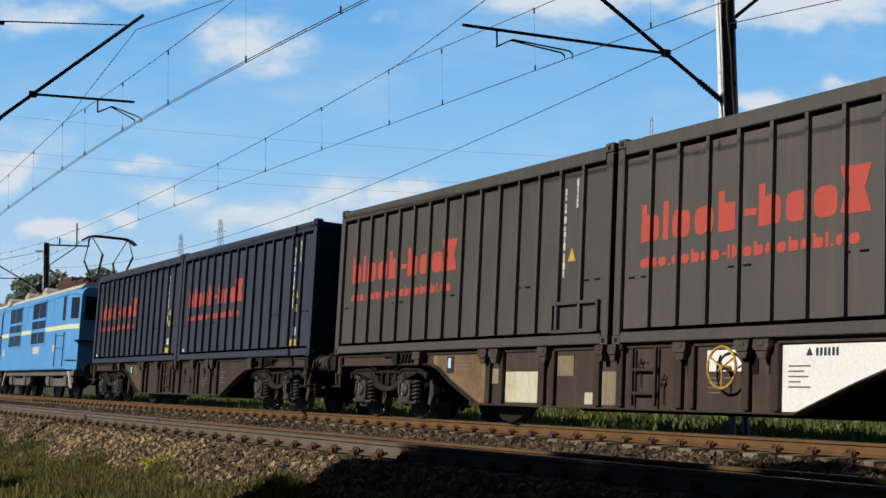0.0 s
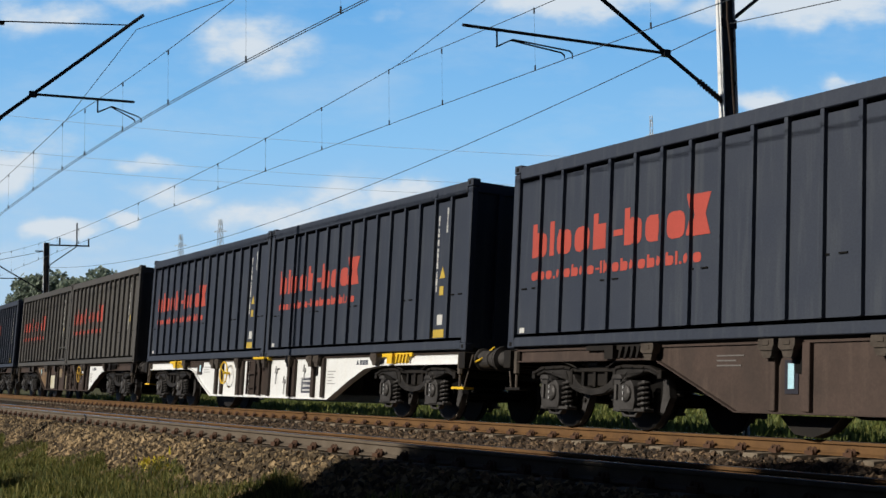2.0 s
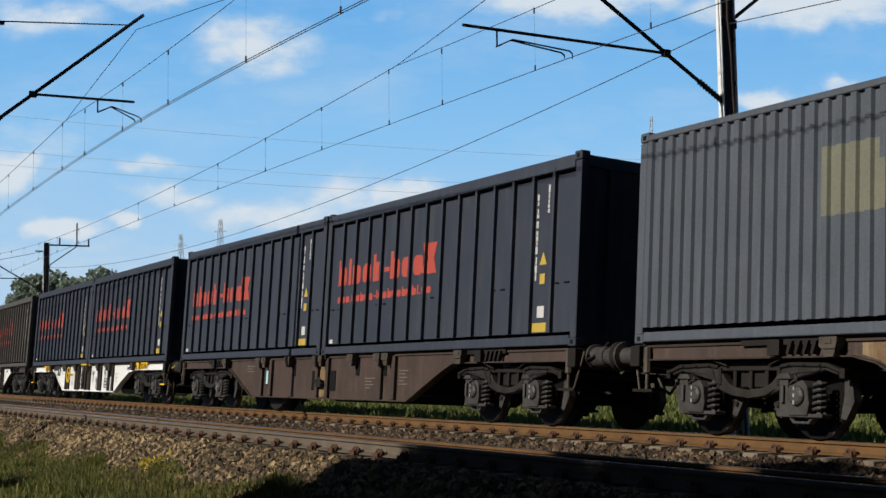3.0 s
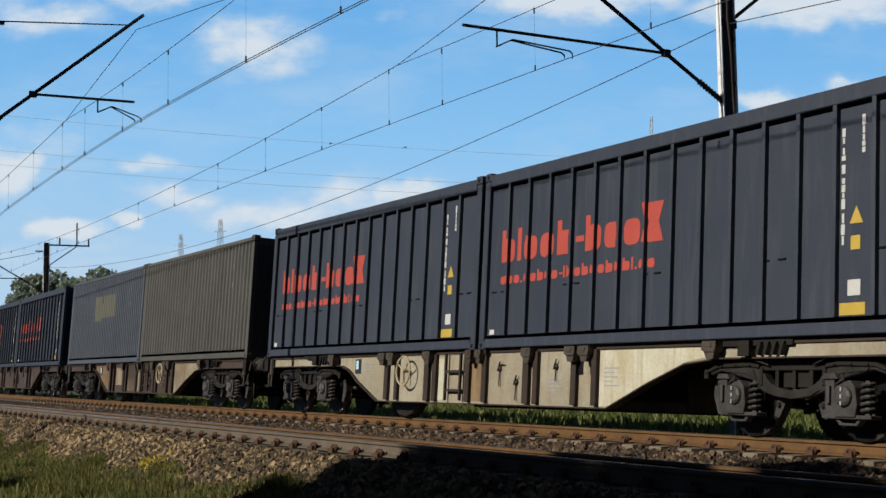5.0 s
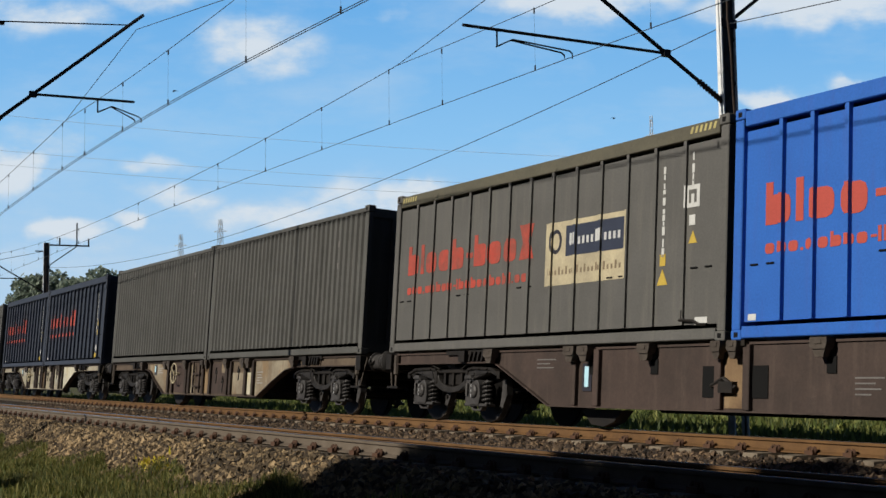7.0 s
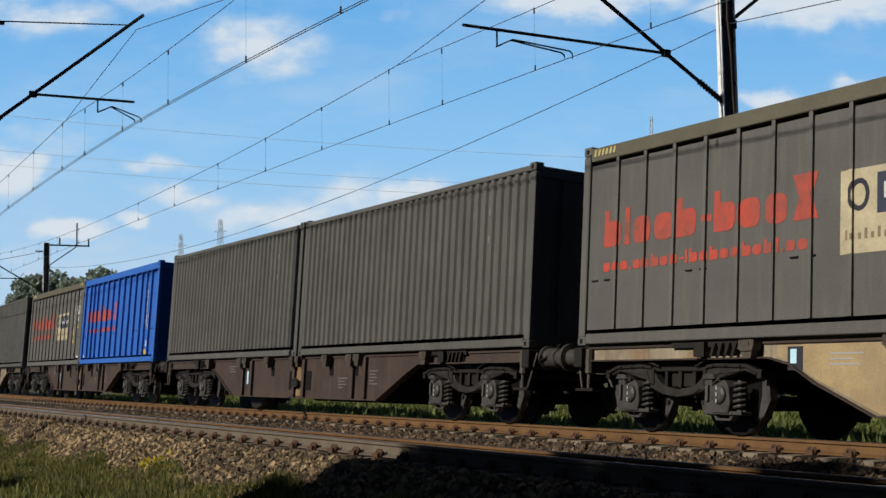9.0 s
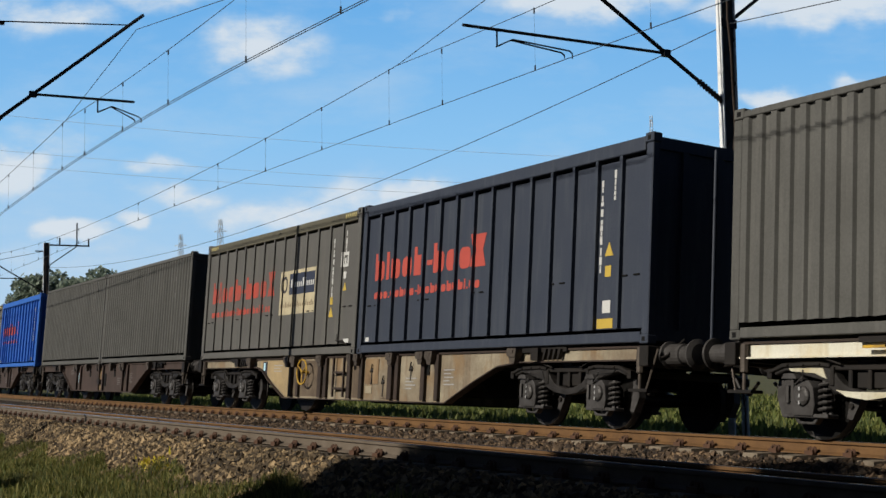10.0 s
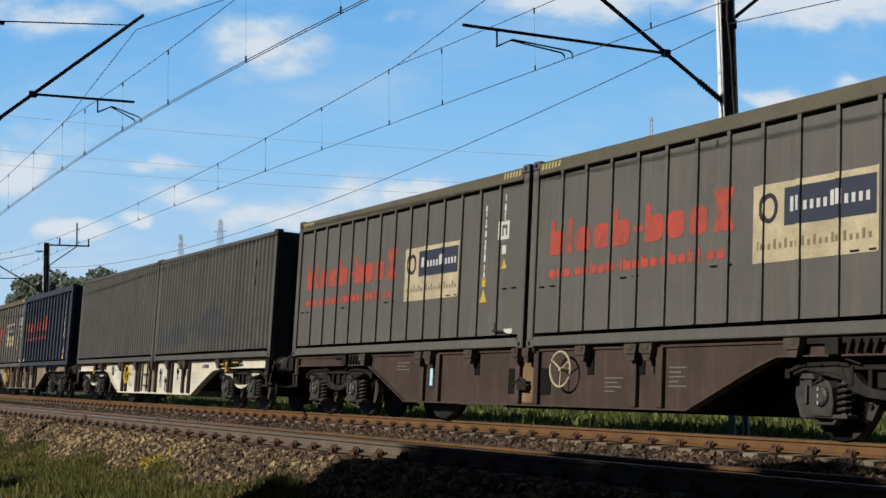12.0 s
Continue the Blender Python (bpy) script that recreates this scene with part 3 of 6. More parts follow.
def ribbed_box(paint, rail_paint, letter_paint, label, panel_sign=False, hatch=False, plates=True, deep=0.073, rib_at=None, rhythm="tioot-tooX", pitch=0.462):
    """A 30 ft bulk box: flat panels between upright ribs, deep top rail, painted word and marks on both sides."""
    box = thing("bulk_container", label, "container", "containers on the train")
    L, W, H = BOX_L / 2, BOX_W / 2, BOX_H
    frame_of(box, paint, rail_paint)
    rib_at = rib_at or [0.15 + (2 * L - 0.30) / 15 * i for i in range(1, 15)]
    ribs = [(-L + x - 0.03, -L + x + 0.03) for x in rib_at]
    for sy in (-1, 1):
        # slots cut as dark lines: top rail's shadow, bottom rail's gap; side towards the sun only
        lo, hi = (0.225, H - 0.262) if sy < 0 else (0.165, H - 0.21)
        yp = sy * (W - deep - 0.022)
        part("side_wall", Geo().box(-L + 0.15, L - 0.15, yp - 0.02, yp + 0.02, lo, hi), paint, box)
        for a, b in ribs:
            c = sy * (W - 0.010 - deep / 2)
            part("rib", Geo().box(a, b, c - deep / 2, c + deep / 2, lo, H - 0.21), paint, box)
    yp, yr = -W + deep, -W + 0.008
    for shape in word_shapes(-L + 0.50, 1.40, 0.37, 0.53, rhythm, pitch):
        g = Geo()
        shapes_on(g, shape, ribs, yp, yr)
        tagged(part("painted_shape", g, letter_paint, box, "red painted shape"), kind="stuff")
    g = Geo()
    for shape in word_shapes(-L + 0.50, 1.045, 0.13, 0.18, "ooo.ootoo-itotoototi.oo", 0.197):
        shapes_on(g, shape, ribs, yp, yr)
    tagged(part("painted_line", g, letter_paint, box, "small red painted line"), kind="stuff")
    # number column, warning marks and plates near the rear end
    g = Geo()
    rng = random.Random(9)
    first, second = (L - 1.31, L - 0.72) if panel_sign else (L - 1.24, L - 0.94)
    for x, z, low in ((first, 2.40, 1.22 if panel_sign else 1.00), (second, 2.52, 2.10)):
        while z > low:
            w, h = rng.choice((0.016, 0.024, 0.028)), rng.uniform(0.05, 0.13)
            rects_on(g, [(x - w, x + w, z - h, z)], ribs, yp, yr)
            z -= h + rng.choice((0.012, 0.014, 0.05))
    tagged(part("number_column", g, M["white_mark"], box, "white upright number marks"), kind="stuff")
    for x, z, r in (((L - 1.31, 0.78, 0.11), (L - 0.70, 1.30, 0.085)) if panel_sign else ((L - 1.04, 1.28, 0.10),)):
        g = Geo().prism([(x - r, z), (x + r, z), (x, z + 2 * r)], yp - 0.003, yp + 0.002)
        part("warning_triangle", g, M["yellow_mark"], box, "yellow warning triangle")
    if panel_sign:
        part("yellow_plate", Geo().box(L - 1.37, L - 1.25, yp - 0.003, yp + 0.002, 1.04, 1.20), M["yellow_mark"], box)
    if not panel_sign and plates:
        for kind, rect in (("yellow", (L - 1.12, L - 0.98, 0.98, 1.14)), ("yellow", (L - 1.28, L - 0.90, 0.24, 0.38)),
                           ("white", (L - 1.16, L - 0.97, 0.46, 0.64)), ("white", (-L + 0.22, -L + 0.36, 0.24, 0.32))):
            g = Geo()
            rects_on(g, [rect], ribs, yp, yr)
            part(kind + "_plate", g, M[kind + "_mark"], box)
    if panel_sign:
        g = Geo()
        rects_on(g, [(-L + 4.98, -L + 7.02, 0.93, 1.90)], ribs, yp, yr)
        tagged(part("sign_panel", g, M["cream_panel"], box, "cream advertising panel"), kind="stuff")
        g = Geo()
        rects_on(g, [(-L + 5.52, -L + 6.96, 1.36, 1.82)], ribs, yp - 0.004, yr - 0.004)
        part("sign_field", g, M["navy"], box)
        g = Geo()
        rects_on(g, [(-L + 5.62 + i * 0.108, -L + 5.675 + i * 0.108, 1.52, 1.50 + (0.2 if i in (0, 1, 6, 7) else 0.13)) for i in range(12)], ribs, yp - 0.008, yr - 0.008)
        tagged(part("sign_lettering", g, M["white_mark"], box), kind="stuff")
        g = Geo()
        rects_on(g, [(-L + 5.06 + i * 0.094, -L + 5.10 + i * 0.094, 1.09, 1.09 + (0.12 if i % 5 in (0, 3) else 0.07)) for i in range(20)], ribs, yp - 0.004, yr - 0.004)
        tagged(part("sign_small_lettering", g, M["sign_ink"], box), kind="stuff")
        g = Geo()
        rim = [(math.cos(a * math.pi / 8), math.sin(a * math.pi / 8)) for a in range(17)]
        shapes_on(g, [[(-L + 5.26 + 0.15 * c0, 1.60 + 0.19 * s0), (-L + 5.26 + 0.15 * c1, 1.60 + 0.19 * s1), (-L + 5.26 + 0.095 * c1, 1.60 + 0.13 * s1), (-L + 5.26 + 0.095 * c0, 1.60 + 0.13 * s0)]
                      for (c0, s0), (c1, s1) in zip(rim, rim[1:])], ribs, yp - 0.004, yr - 0.004)
        tagged(part("sign_ring", g, M["dark_ink"], box), kind="stuff")
        g = Geo()
        rects_on(g, [(L - 0.86, L - 0.58, 2.02, 2.08), (L - 0.86, L - 0.58, 1.78, 1.84), (L - 0.86, L - 0.80, 1.84, 2.02), (L - 0.64, L - 0.58, 1.84, 2.02),
                     (L - 0.75, L - 0.69, 1.84, 1.96), (L - 0.78, L - 0.66, 1.54, 1.68), (L - 0.62, L - 0.38, 0.22, 0.32)], ribs, yp, yr)
        tagged(part("white_symbol", g, M["white_mark"], box), kind="stuff")
        for x in (-L + 0.24, L - 0.75):
            for i in range(6):
                q = x + i * 0.09
                g = Geo().prism([(q, H - 0.135), (q + 0.045, H - 0.135), (q + 0.075, H - 0.045), (q + 0.03, H - 0.045)], -W - 0.004, -W + 0.004)
                part("hazard_stripe", g, M["stripe_yellow"], box)
    if hatch:
        g = Geo()
        for z in (0.62, 0.20):
            g.box(L - 1.45, L - 0.30, -W + 0.01, -W + 0.05, z, z + 0.05)
        for x in (L - 1.47, L - 0.32):
            g.box(x, x + 0.05, -W + 0.01, -W + 0.05, 0.20, 0.67)
        part("discharge_hatch", g, paint, box)
    # pairs of black dashes for the slots of lashing covers, and the drain valve of the olive kind
    for x, z in ((-L + 0.25, 0.92), (-L + 2.3, 0.93), (-L + 4.2, 0.95), (L - 2.55, 0.95), (L - 0.72, 0.96)):
        for dx in (0.0, 0.28):
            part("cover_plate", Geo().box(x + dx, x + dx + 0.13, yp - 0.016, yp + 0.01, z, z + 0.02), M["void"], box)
    if panel_sign:
        g = Geo().tube([(L - 0.90, yp - 0.03, 0.29), (L - 0.62, yp - 0.03, 0.27), (L - 0.50, yp - 0.03, 0.22), (L - 0.36, yp - 0.03, 0.215)], 0.022, 6)
        g.tube([(L - 0.86, yp - 0.03, 0.28), (L - 0.86, yp - 0.03, 0.42)], 0.018, 6)
        part("drain_valve", g, M["steel_dark"], box, "dark pipe with drain valve")
    castings(box, paint)
    return box


def corrugated_box(paint, label, patch=False, stain=False, n=36):
    """A 30 ft container with trapezoidal steel corrugation."""
    box = thing("corrugated_container", label, "container", "containers on the train")
    L, W, H = BOX_L / 2, BOX_W / 2, BOX_H
    frame_of(box, paint, paint, 0.10, 0.15)
    step = (2 * L - 0.3) / n
    outline = []
    for i in range(n):
        x = -L + 0.15 + i * step
        outline += [(x, 0), (x + step * 0.40, 0), (x + step * 0.50, 1), (x + step * 0.90, 1)]
    outline.append((L - 0.15, 0))
    for sy in (-1, 1):
        g = Geo()
        # the near side starts higher, a gap cut for the dark line over the rail
        vs = [(x, sy * (W - 0.012 - 0.046 * d), z) for z in (0.215 if sy < 0 else 0.15, H - 0.10) for x, d in outline]
        k = len(outline)
        g.add(vs, [(i, i + 1, k + i + 1, k + i) for i in range(k - 1)])
        part("corrugated_side", g, paint, box)
    yr = -W + 0.009
    # paint films that follow the corrugation
    def film(name, span, paint_key, film_label):
        g, y0 = Geo(), -W + 0.009
        for (xa, da), (xb, db) in zip(outline, outline[1:]):
            cut = span((xa + xb) / 2 + L)
            if cut:
                ya, yb = y0 + 0.046 * da, y0 + 0.046 * db
                g.add([(xa, ya, cut[0]), (xb, yb, cut[0]), (xb, yb, cut[1]), (xa, ya, cut[1])], [(0, 1, 2, 3)])
        tagged(part(name, g, M[paint_key], box, film_label), kind="stuff")

    if patch:
        film("faded_patch", lambda u: (1.40 + (0.10 if u > 4.3 else 0.0), 2.22 - (0.25 if 4.2 < u < 4.4 else 0.0)) if 3.35 < u < 5.85 else None,
             "pale_yellow", "faded yellow overpainted patch")
    if stain:
        rng = random.Random(31)

        def blotch(u):
            a, b = 0.40 + 0.10 * rng.random(), -0.04 + 0.10 * rng.random()
            if 0.35 < u < 2.9:
                return a, 0.68 + b + 0.42 * max(0.0, 1 - abs(u - 2.0) / 0.7)
            if 2.9 <= u < 3.9:
                return 0.74 + b, 0.95 + b
            if 3.9 <= u < 6.1:
                return a + 0.08, 1.02 + b + 0.45 * max(0.0, 1 - abs(u - 4.9) / 1.0)
            return None

        film("overpainted_patch", blotch, "stain_blue", "blue-grey overpainted patch")
    g = Geo()
    for i, (z, w) in enumerate(((2.2, 0.035), (1.75, 0.035))):
        g.box(L - 1.35 - w, L - 1.35 + w, yr - 0.003, yr + 0.002, z, z + 0.12)
    part("scuffed_plate", g, M["dim_ink"], box)
    castings(box, paint)
    return box


# ---- wagons ----
def wheelset(parent, x):
    g = Geo()
    for sy in (-1, 1):
        y = sy * 0.7535
        g.lathe((0, y, 0), (0, sy, 0), [(-0.075, 0.30), (-0.07, 0.475), (-0.04, 0.478), (-0.035, 0.462), (0.06, 0.458), (0.062, 0.40), (0.03, 0.385), (0.02, 0.20), (0.09, 0.14), (0.11, 0.10)], 28)
    g.tube([(0, -1.0, 0), (0, 1.0, 0)], 0.075, 12)
    g.box(-0.03, 0.03, -0.80, -0.775, 0.20, 0.37)
    ob = part("wheelset", g, None, parent, "steel wheelset with worn bright treads", at=pose(x, 0, 0.46))
    me = ob.data
    me.materials.append(M["wheel"])
    me.materials.append(M["tread"])
    for p in me.polygons:
        c = p.center
        if math.hypot(c.x, c.z) > 0.415 and 0.70 < abs(c.y) < 0.86:
            p.material_index = 1
    return ob


def bogie(parent, x, paint):
    """A two-axle goods bogie: cast side frames, axle boxes between coil springs."""
    g, sides, plates = Geo(), [], []
    for sy in (-1, 1):
        y = sy * 1.0
        dip = [(0.62 * math.sin(q), 0.80 - 0.32 * math.cos(q) ** 0.8) for q in [-math.pi / 2 + math.pi * i / 12 for i in range(1, 12)]]
        arch = [(-1.45, 0.74), (-1.25, 0.80)] + [(x * 1.12, z - 0.01) for x, z in dip] + [(1.25, 0.80), (1.45, 0.74), (1.45, 0.80), (1.25, 0.87), (0.66, 0.89)] + [(x * 0.82, z + 0.085) for x, z in reversed(dip)] + [(-0.66, 0.89), (-1.25, 0.87), (-1.45, 0.80)]
        sides.append(Geo().prism(arch, y - 0.07, y + 0.07))
        plates.append(("wear_plate", Geo().prism([(-0.46, 0.575), (-0.30, 0.50), (0.0, 0.465), (0.30, 0.50), (0.46, 0.575), (0.22, 0.555), (-0.22, 0.555)], y - 0.085, y + 0.085)))
        for ex in (-1, 1):
            plates.append(("gusset", Geo().prism([(ex * 0.66, 0.825), (ex * 0.60, 0.70), (ex * 0.78, 0.765), (ex * 1.16, 0.79), (ex * 1.2, 0.825)][::ex], y - 0.085, y + 0.085)))
        for ex in (-1.0, 1.0):
            # dark beam over each axle box, with its bolted cover and stop lug
            g.prism([(ex * 0.55, 0.875), (ex * 0.75, 0.90), (ex * 1.30, 0.885), (ex * 1.52, 0.80), (ex * 1.52, 0.76), (ex * 1.28, 0.835), (ex * 0.75, 0.85), (ex * 0.55, 0.83)][::int(ex)], y - 0.10, y + 0.10)
            g.box(ex * 1.52 - 0.04, ex * 1.52 + 0.04, y - 0.09, y + 0.09, 0.70, 0.82)
            g.box(ex * 0.52 - 0.03, ex * 0.52 + 0.03, y - 0.09, y + 0.09, 0.62, 0.84)
            g.tube([(ex * 0.36, y + sy * 0.10, 0.86), (ex * 0.62, y + sy * 0.13, 0.94), (ex * 1.1, y + sy * 0.12, 0.955)], 0.016, 5)
            for k in (0.70, 0.95, 1.2):
                g.lathe((ex * k, y + sy * 0.10, 0.865), (0, sy, 0), [(0, 0.022), (0.02, 0.02), (0.022, 0.0)], 6)
        g.prism([(-0.60, 0.80), (0.60, 0.80), (0.60, 0.86), (-0.60, 0.86)], y - 0.06, y + 0.06)
        for bx in (-0.28, 0.0, 0.28):
            g.box(bx - 0.03, bx + 0.03, y - 0.05, y + 0.05, 0.58, 0.82)
    g.box(-0.22, 0.22, -1.0, 1.0, 0.60, 0.92)
    g.box(-1.42, -1.32, -1.0, 1.0, 0.74, 0.84)
    g.box(1.32, 1.42, -1.0, 1.0, 0.74, 0.84)
    # inner mesh in the darkest steel, standing in for shade between the frames
    bg = part("bogie", g, M["steel_dark"], parent, "grimy cast-steel two-axle bogie", at=pose(x, 0, 0), bevel=0.01)
    for geo in sides:
        part("side_frame", geo, M["bogie"], bg, bevel=0.012)
    for name, geo in plates:
        part(name, geo, paint, bg)
    # brake rigging: cross beams, push rods and levers between the wheels
    rig = Geo()
    for k in (-0.36, 0.36):
        rig.tube([(k, -0.95, 0.40), (k * 0.9, 0.0, 0.36), (k, 0.95, 0.40)], 0.035, 6)
        rig.prism([(k - 0.05, 0.70), (k + 0.05, 0.70), (k * 1.2 + 0.035, 0.30), (k * 1.2 - 0.035, 0.30)], -0.42, -0.37)
    rig.tube([(-0.40, -0.40, 0.34), (0.40, -0.40, 0.34)], 0.028, 6)
    rig.tube([(-1.50, -0.62, 0.50), (-0.40, -0.60, 0.55), (0.40, -0.60, 0.55), (1.50, -0.62, 0.50)], 0.02, 5)
    part("brake_rigging", rig, M["steel_dark"], bg)
    for ax in (-0.9, 0.9):
        for sy in (-1, 1):
            y = sy * 1.04
            b = Geo().prism([(ax - 0.15, 0.27), (ax + 0.15, 0.27), (ax + 0.18, 0.40), (ax + 0.15, 0.60), (ax + 0.08, 0.68), (ax - 0.08, 0.68), (ax - 0.15, 0.60), (ax - 0.18, 0.40)], y - 0.11, y + 0.11)
            b.lathe((ax, y + sy * 0.11, 0.50), (0, sy, 0), [(0, 0.12), (0.03, 0.115), (0.05, 0.08), (0.055, 0.0)], 14)
            b.box(ax - 0.32, ax + 0.37, y - 0.09, y + 0.09, 0.25, 0.295)
            for k in range(4):
                q = math.pi / 4 + math.pi / 2 * k
                b.lathe((ax + 0.085 * math.cos(q), y + sy * 0.14, 0.50 + 0.085 * math.sin(q)), (0, sy, 0), [(0, 0.018), (0.018, 0.016), (0.02, 0.0)], 6)
            b.prism([(ax + 0.15, 0.255), (ax + 0.20, 0.255), (ax + 0.13, 0.175), (ax - 0.13, 0.175), (ax - 0.20, 0.255), (ax - 0.15, 0.255), (ax - 0.10, 0.205), (ax + 0.10, 0.205)][::-1], y - 0.05, y + 0.05)
            b.tube([(ax - 0.12, y + sy * 0.12, 0.63), (ax + 0.02, y + sy * 0.15, 0.70), (ax + 0.02, y + sy * 0.13, 0.80)], 0.014, 5)
            ab = part("axle_box", b, M["axle_steel"], bg, bevel=0.012)
            if sy < 0:
                # three small grey dashes painted as glints on the axle box
                for z in (0.42, 0.50, 0.58):
                    part("chalk_mark", Geo().box(ax - 0.012, ax + 0.012, y - 0.172, y - 0.10, z - 0.022, z + 0.022), M["grey_ink"], ab)
            cap = Geo().box(ax - 0.33, ax - 0.19, y - 0.07, y + 0.09, 0.29, 0.70)
            cap.prism([(ax - 0.36, 0.70), (ax - 0.12, 0.70), (ax - 0.16, 0.76), (ax - 0.32, 0.76)], y - 0.10, y + 0.10)
            cap.tube([(ax - 0.26, y - 0.09, 0.42), (ax - 0.26, y - 0.09, 0.62)], 0.03, 6)
            part("damper_housing", cap, M["axle_steel"], bg)
            for dx in (0.25,):
                coil = Geo()
                coil.tube([(ax + dx + 0.075 * math.cos(a * 0.7), y + 0.075 * math.sin(a * 0.7), 0.30 + 0.36 * a / 46) for a in range(47)], 0.019, 5)
                coil.tube([(ax + dx, y, 0.29), (ax + dx, y, 0.68)], 0.04, 6)
                part("coil_spring", coil, M["axle_steel"], bg)
        for y0 in (-0.92, 0.80):
            for q in (-1, 1):
                k = ax + q * 0.56
                hanger = Geo().prism([(k - 0.05, 0.78), (k + 0.05, 0.78), (k + q * 0.02 + 0.08, 0.45), (k - q * 0.05 + 0.03, 0.24), (k - q * 0.05 - 0.05, 0.26), (k + q * 0.02 - 0.07, 0.50)], y0, y0 + 0.12)
                part("brake_block", hanger, M["axle_steel"], bg)
        wheelset(bg, ax)
    return bg


SILL = [(-9.2, 1.12), (-9.2, 0.96), (-5.35, 0.96), (-5.0, 0.88), (-4.6, 0.66), (-3.7, 0.29), (3.56, 0.29), (4.47, 0.64), (5.25, 0.90), (5.9, 0.96), (9.2, 0.96), (9.2, 1.12)]
SILL_PLAIN = [(-9.2, 1.12), (-9.2, 0.97), (-5.6, 0.97), (-5.3, 0.85), (-4.0, 0.30), (3.85, 0.30), (5.12, 0.84), (5.5, 0.97), (9.2, 0.97), (9.2, 1.12)]
PANEL_L = [(-5.25, 1.10), (-5.25, 0.97), (-5.0, 0.90), (-4.6, 0.69), (-3.66, 0.31), (-3.40, 0.31), (-3.40, 1.10)]
PANEL_R = [(3.32, 1.10), (3.32, 0.31), (3.55, 0.31), (4.45, 0.66), (5.22, 0.92), (5.65, 0.98), (5.65, 1.10)]


def container_wagon(paint, post_paint, label, style="posts", lock_paint=None, wheel_paint=None, plates=(), mark=True, gear=(-2.45, -1.05), mark_x=4.76, bogie_paint=None, hook=False, label_x=-4.76):
    w = thing("container_wagon", label, "railway wagon", "wagons of the train")
    # side sills with flanges
    sill = SILL if style == "posts" else SILL_PLAIN
    for sy in (-1, 1):
        y = sy * 1.10
        part("side_sill", Geo().prism(sill, y - 0.012, y + 0.012), paint, w)
        g = Geo().box(-9.2, 9.2, min(y, sy * 1.14), max(y, sy * 1.14), 1.12, 1.15)
        part("top_flange", g, post_paint, w)
        low = sill[1:-1]
        f = Geo()
        for (xa, za), (xb, zb) in zip(low, low[1:]):
            f.add([(xa, y - 0.08, za), (xb, y - 0.08, zb), (xb, y + 0.08, zb), (xa, y + 0.08, za),
                   (xa, y - 0.08, za - 0.02), (xb, y - 0.08, zb - 0.02), (xb, y + 0.08, zb - 0.02), (xa, y + 0.08, za - 0.02)],
                  [(0, 1, 2, 3), (4, 7, 6, 5), (0, 4, 5, 1), (2, 6, 7, 3), (1, 5, 6, 2), (0, 3, 7, 4)])
        part("bottom_flange", f, paint if paint in (M["frame_white"], M["frame_ivory"]) else post_paint, w)
    deck = Geo().box(-9.1, 9.1, -0.5, 0.5, 0.95, 1.08)
    for x in (-9.0, -7.1, -3.7, -1.5, 1.5, 3.56, 7.1, 9.0):
        deck.box(x - 0.12, x + 0.12, -1.08, 1.08, 0.90, 1.10)
    deck.box(-3.6, 3.5, -0.35, 0.35, 0.42, 0.95)
    part("cross_frame", deck, M["steel_dark"], w)
    tank = Geo().lathe((-2.9, 0.0, 0.52), (1, 0, 0), [(0, 0.02), (0.02, 0.17), (0.9, 0.17), (0.92, 0.02)], 14)
    part("air_tank", tank, M["steel_dark"], w)
    brake = Geo().prism([(-3.5, 0.27), (-3.25, 0.05), (-2.95, 0.02), (-2.7, 0.10), (-2.5, 0.27)], -0.9, -0.70)
    part("brake_gear_box", brake, M["steel_dark"], w)
    # posts on the visible and the far side
    if style == "posts":
        posts = [(-3.32, 0.07), (-2.92, 0.055), (-1.76, 0.08), (-1.48, 0.065), (-0.34, 0.065), (0.20, 0.065), (1.45, 0.08), (1.72, 0.06), (2.74, 0.065), (3.25, 0.06)]
    else:
        posts = [(-3.36, 0.06), (-2.80, 0.06), (-0.22, 0.06), (0.30, 0.06), (2.72, 0.07), (3.28, 0.07)]
    for sy in (-1, 1):
        for x, hw in posts:
            y0, y1 = sorted((sy * 1.113, sy * 1.185))
            part("stanchion", Geo().box(x - hw, x + hw, y0, y1, 0.31, 1.118), post_paint, w, bevel=0.008)
        for x in (-3.35, -3.0, -1.6, -0.15, 0.15, 1.6, 2.78, 3.12, 5.85, -5.6):
            y0, y1 = sorted((sy * 1.16, sy * 1.29))
            h = 0.13 if abs(x) > 0.5 else 0.09
            g = Geo().prism([(x - h, 1.165), (x - h * 1.1, 1.06), (x - h * 0.7, 1.03), (x + h * 0.8, 1.03), (x + h, 1.10), (x + h, 1.165)][::-1], y0, y1)
            g.prism([(x - h * 0.85, 1.03), (x + h * 0.7, 1.03), (x + h * 0.45, 0.94), (x - h * 0.5, 0.94)], y0 + 0.02, y1 - 0.02)
            g.box(x - h * 0.4, x + h * 0.4, y0 - 0.01, y1 + 0.01, 1.09, 1.14)
            part("spigot_bracket", g, M["bracket"], w)
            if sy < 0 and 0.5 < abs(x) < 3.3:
                # no hole is cut: a black plate gives the recess its shade
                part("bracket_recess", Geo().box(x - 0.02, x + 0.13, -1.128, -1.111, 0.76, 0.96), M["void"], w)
    # container locks over the bogies
    lp = lock_paint or M["steel_dark"]
    for x in (-6.4, 6.55):
        g = Geo().box(x - 0.75, x + 0.65, -1.17, -1.125, 1.10, 1.165)
        g.box(x - 0.22, x - 0.02, -1.24, -1.13, 0.97, 1.16)
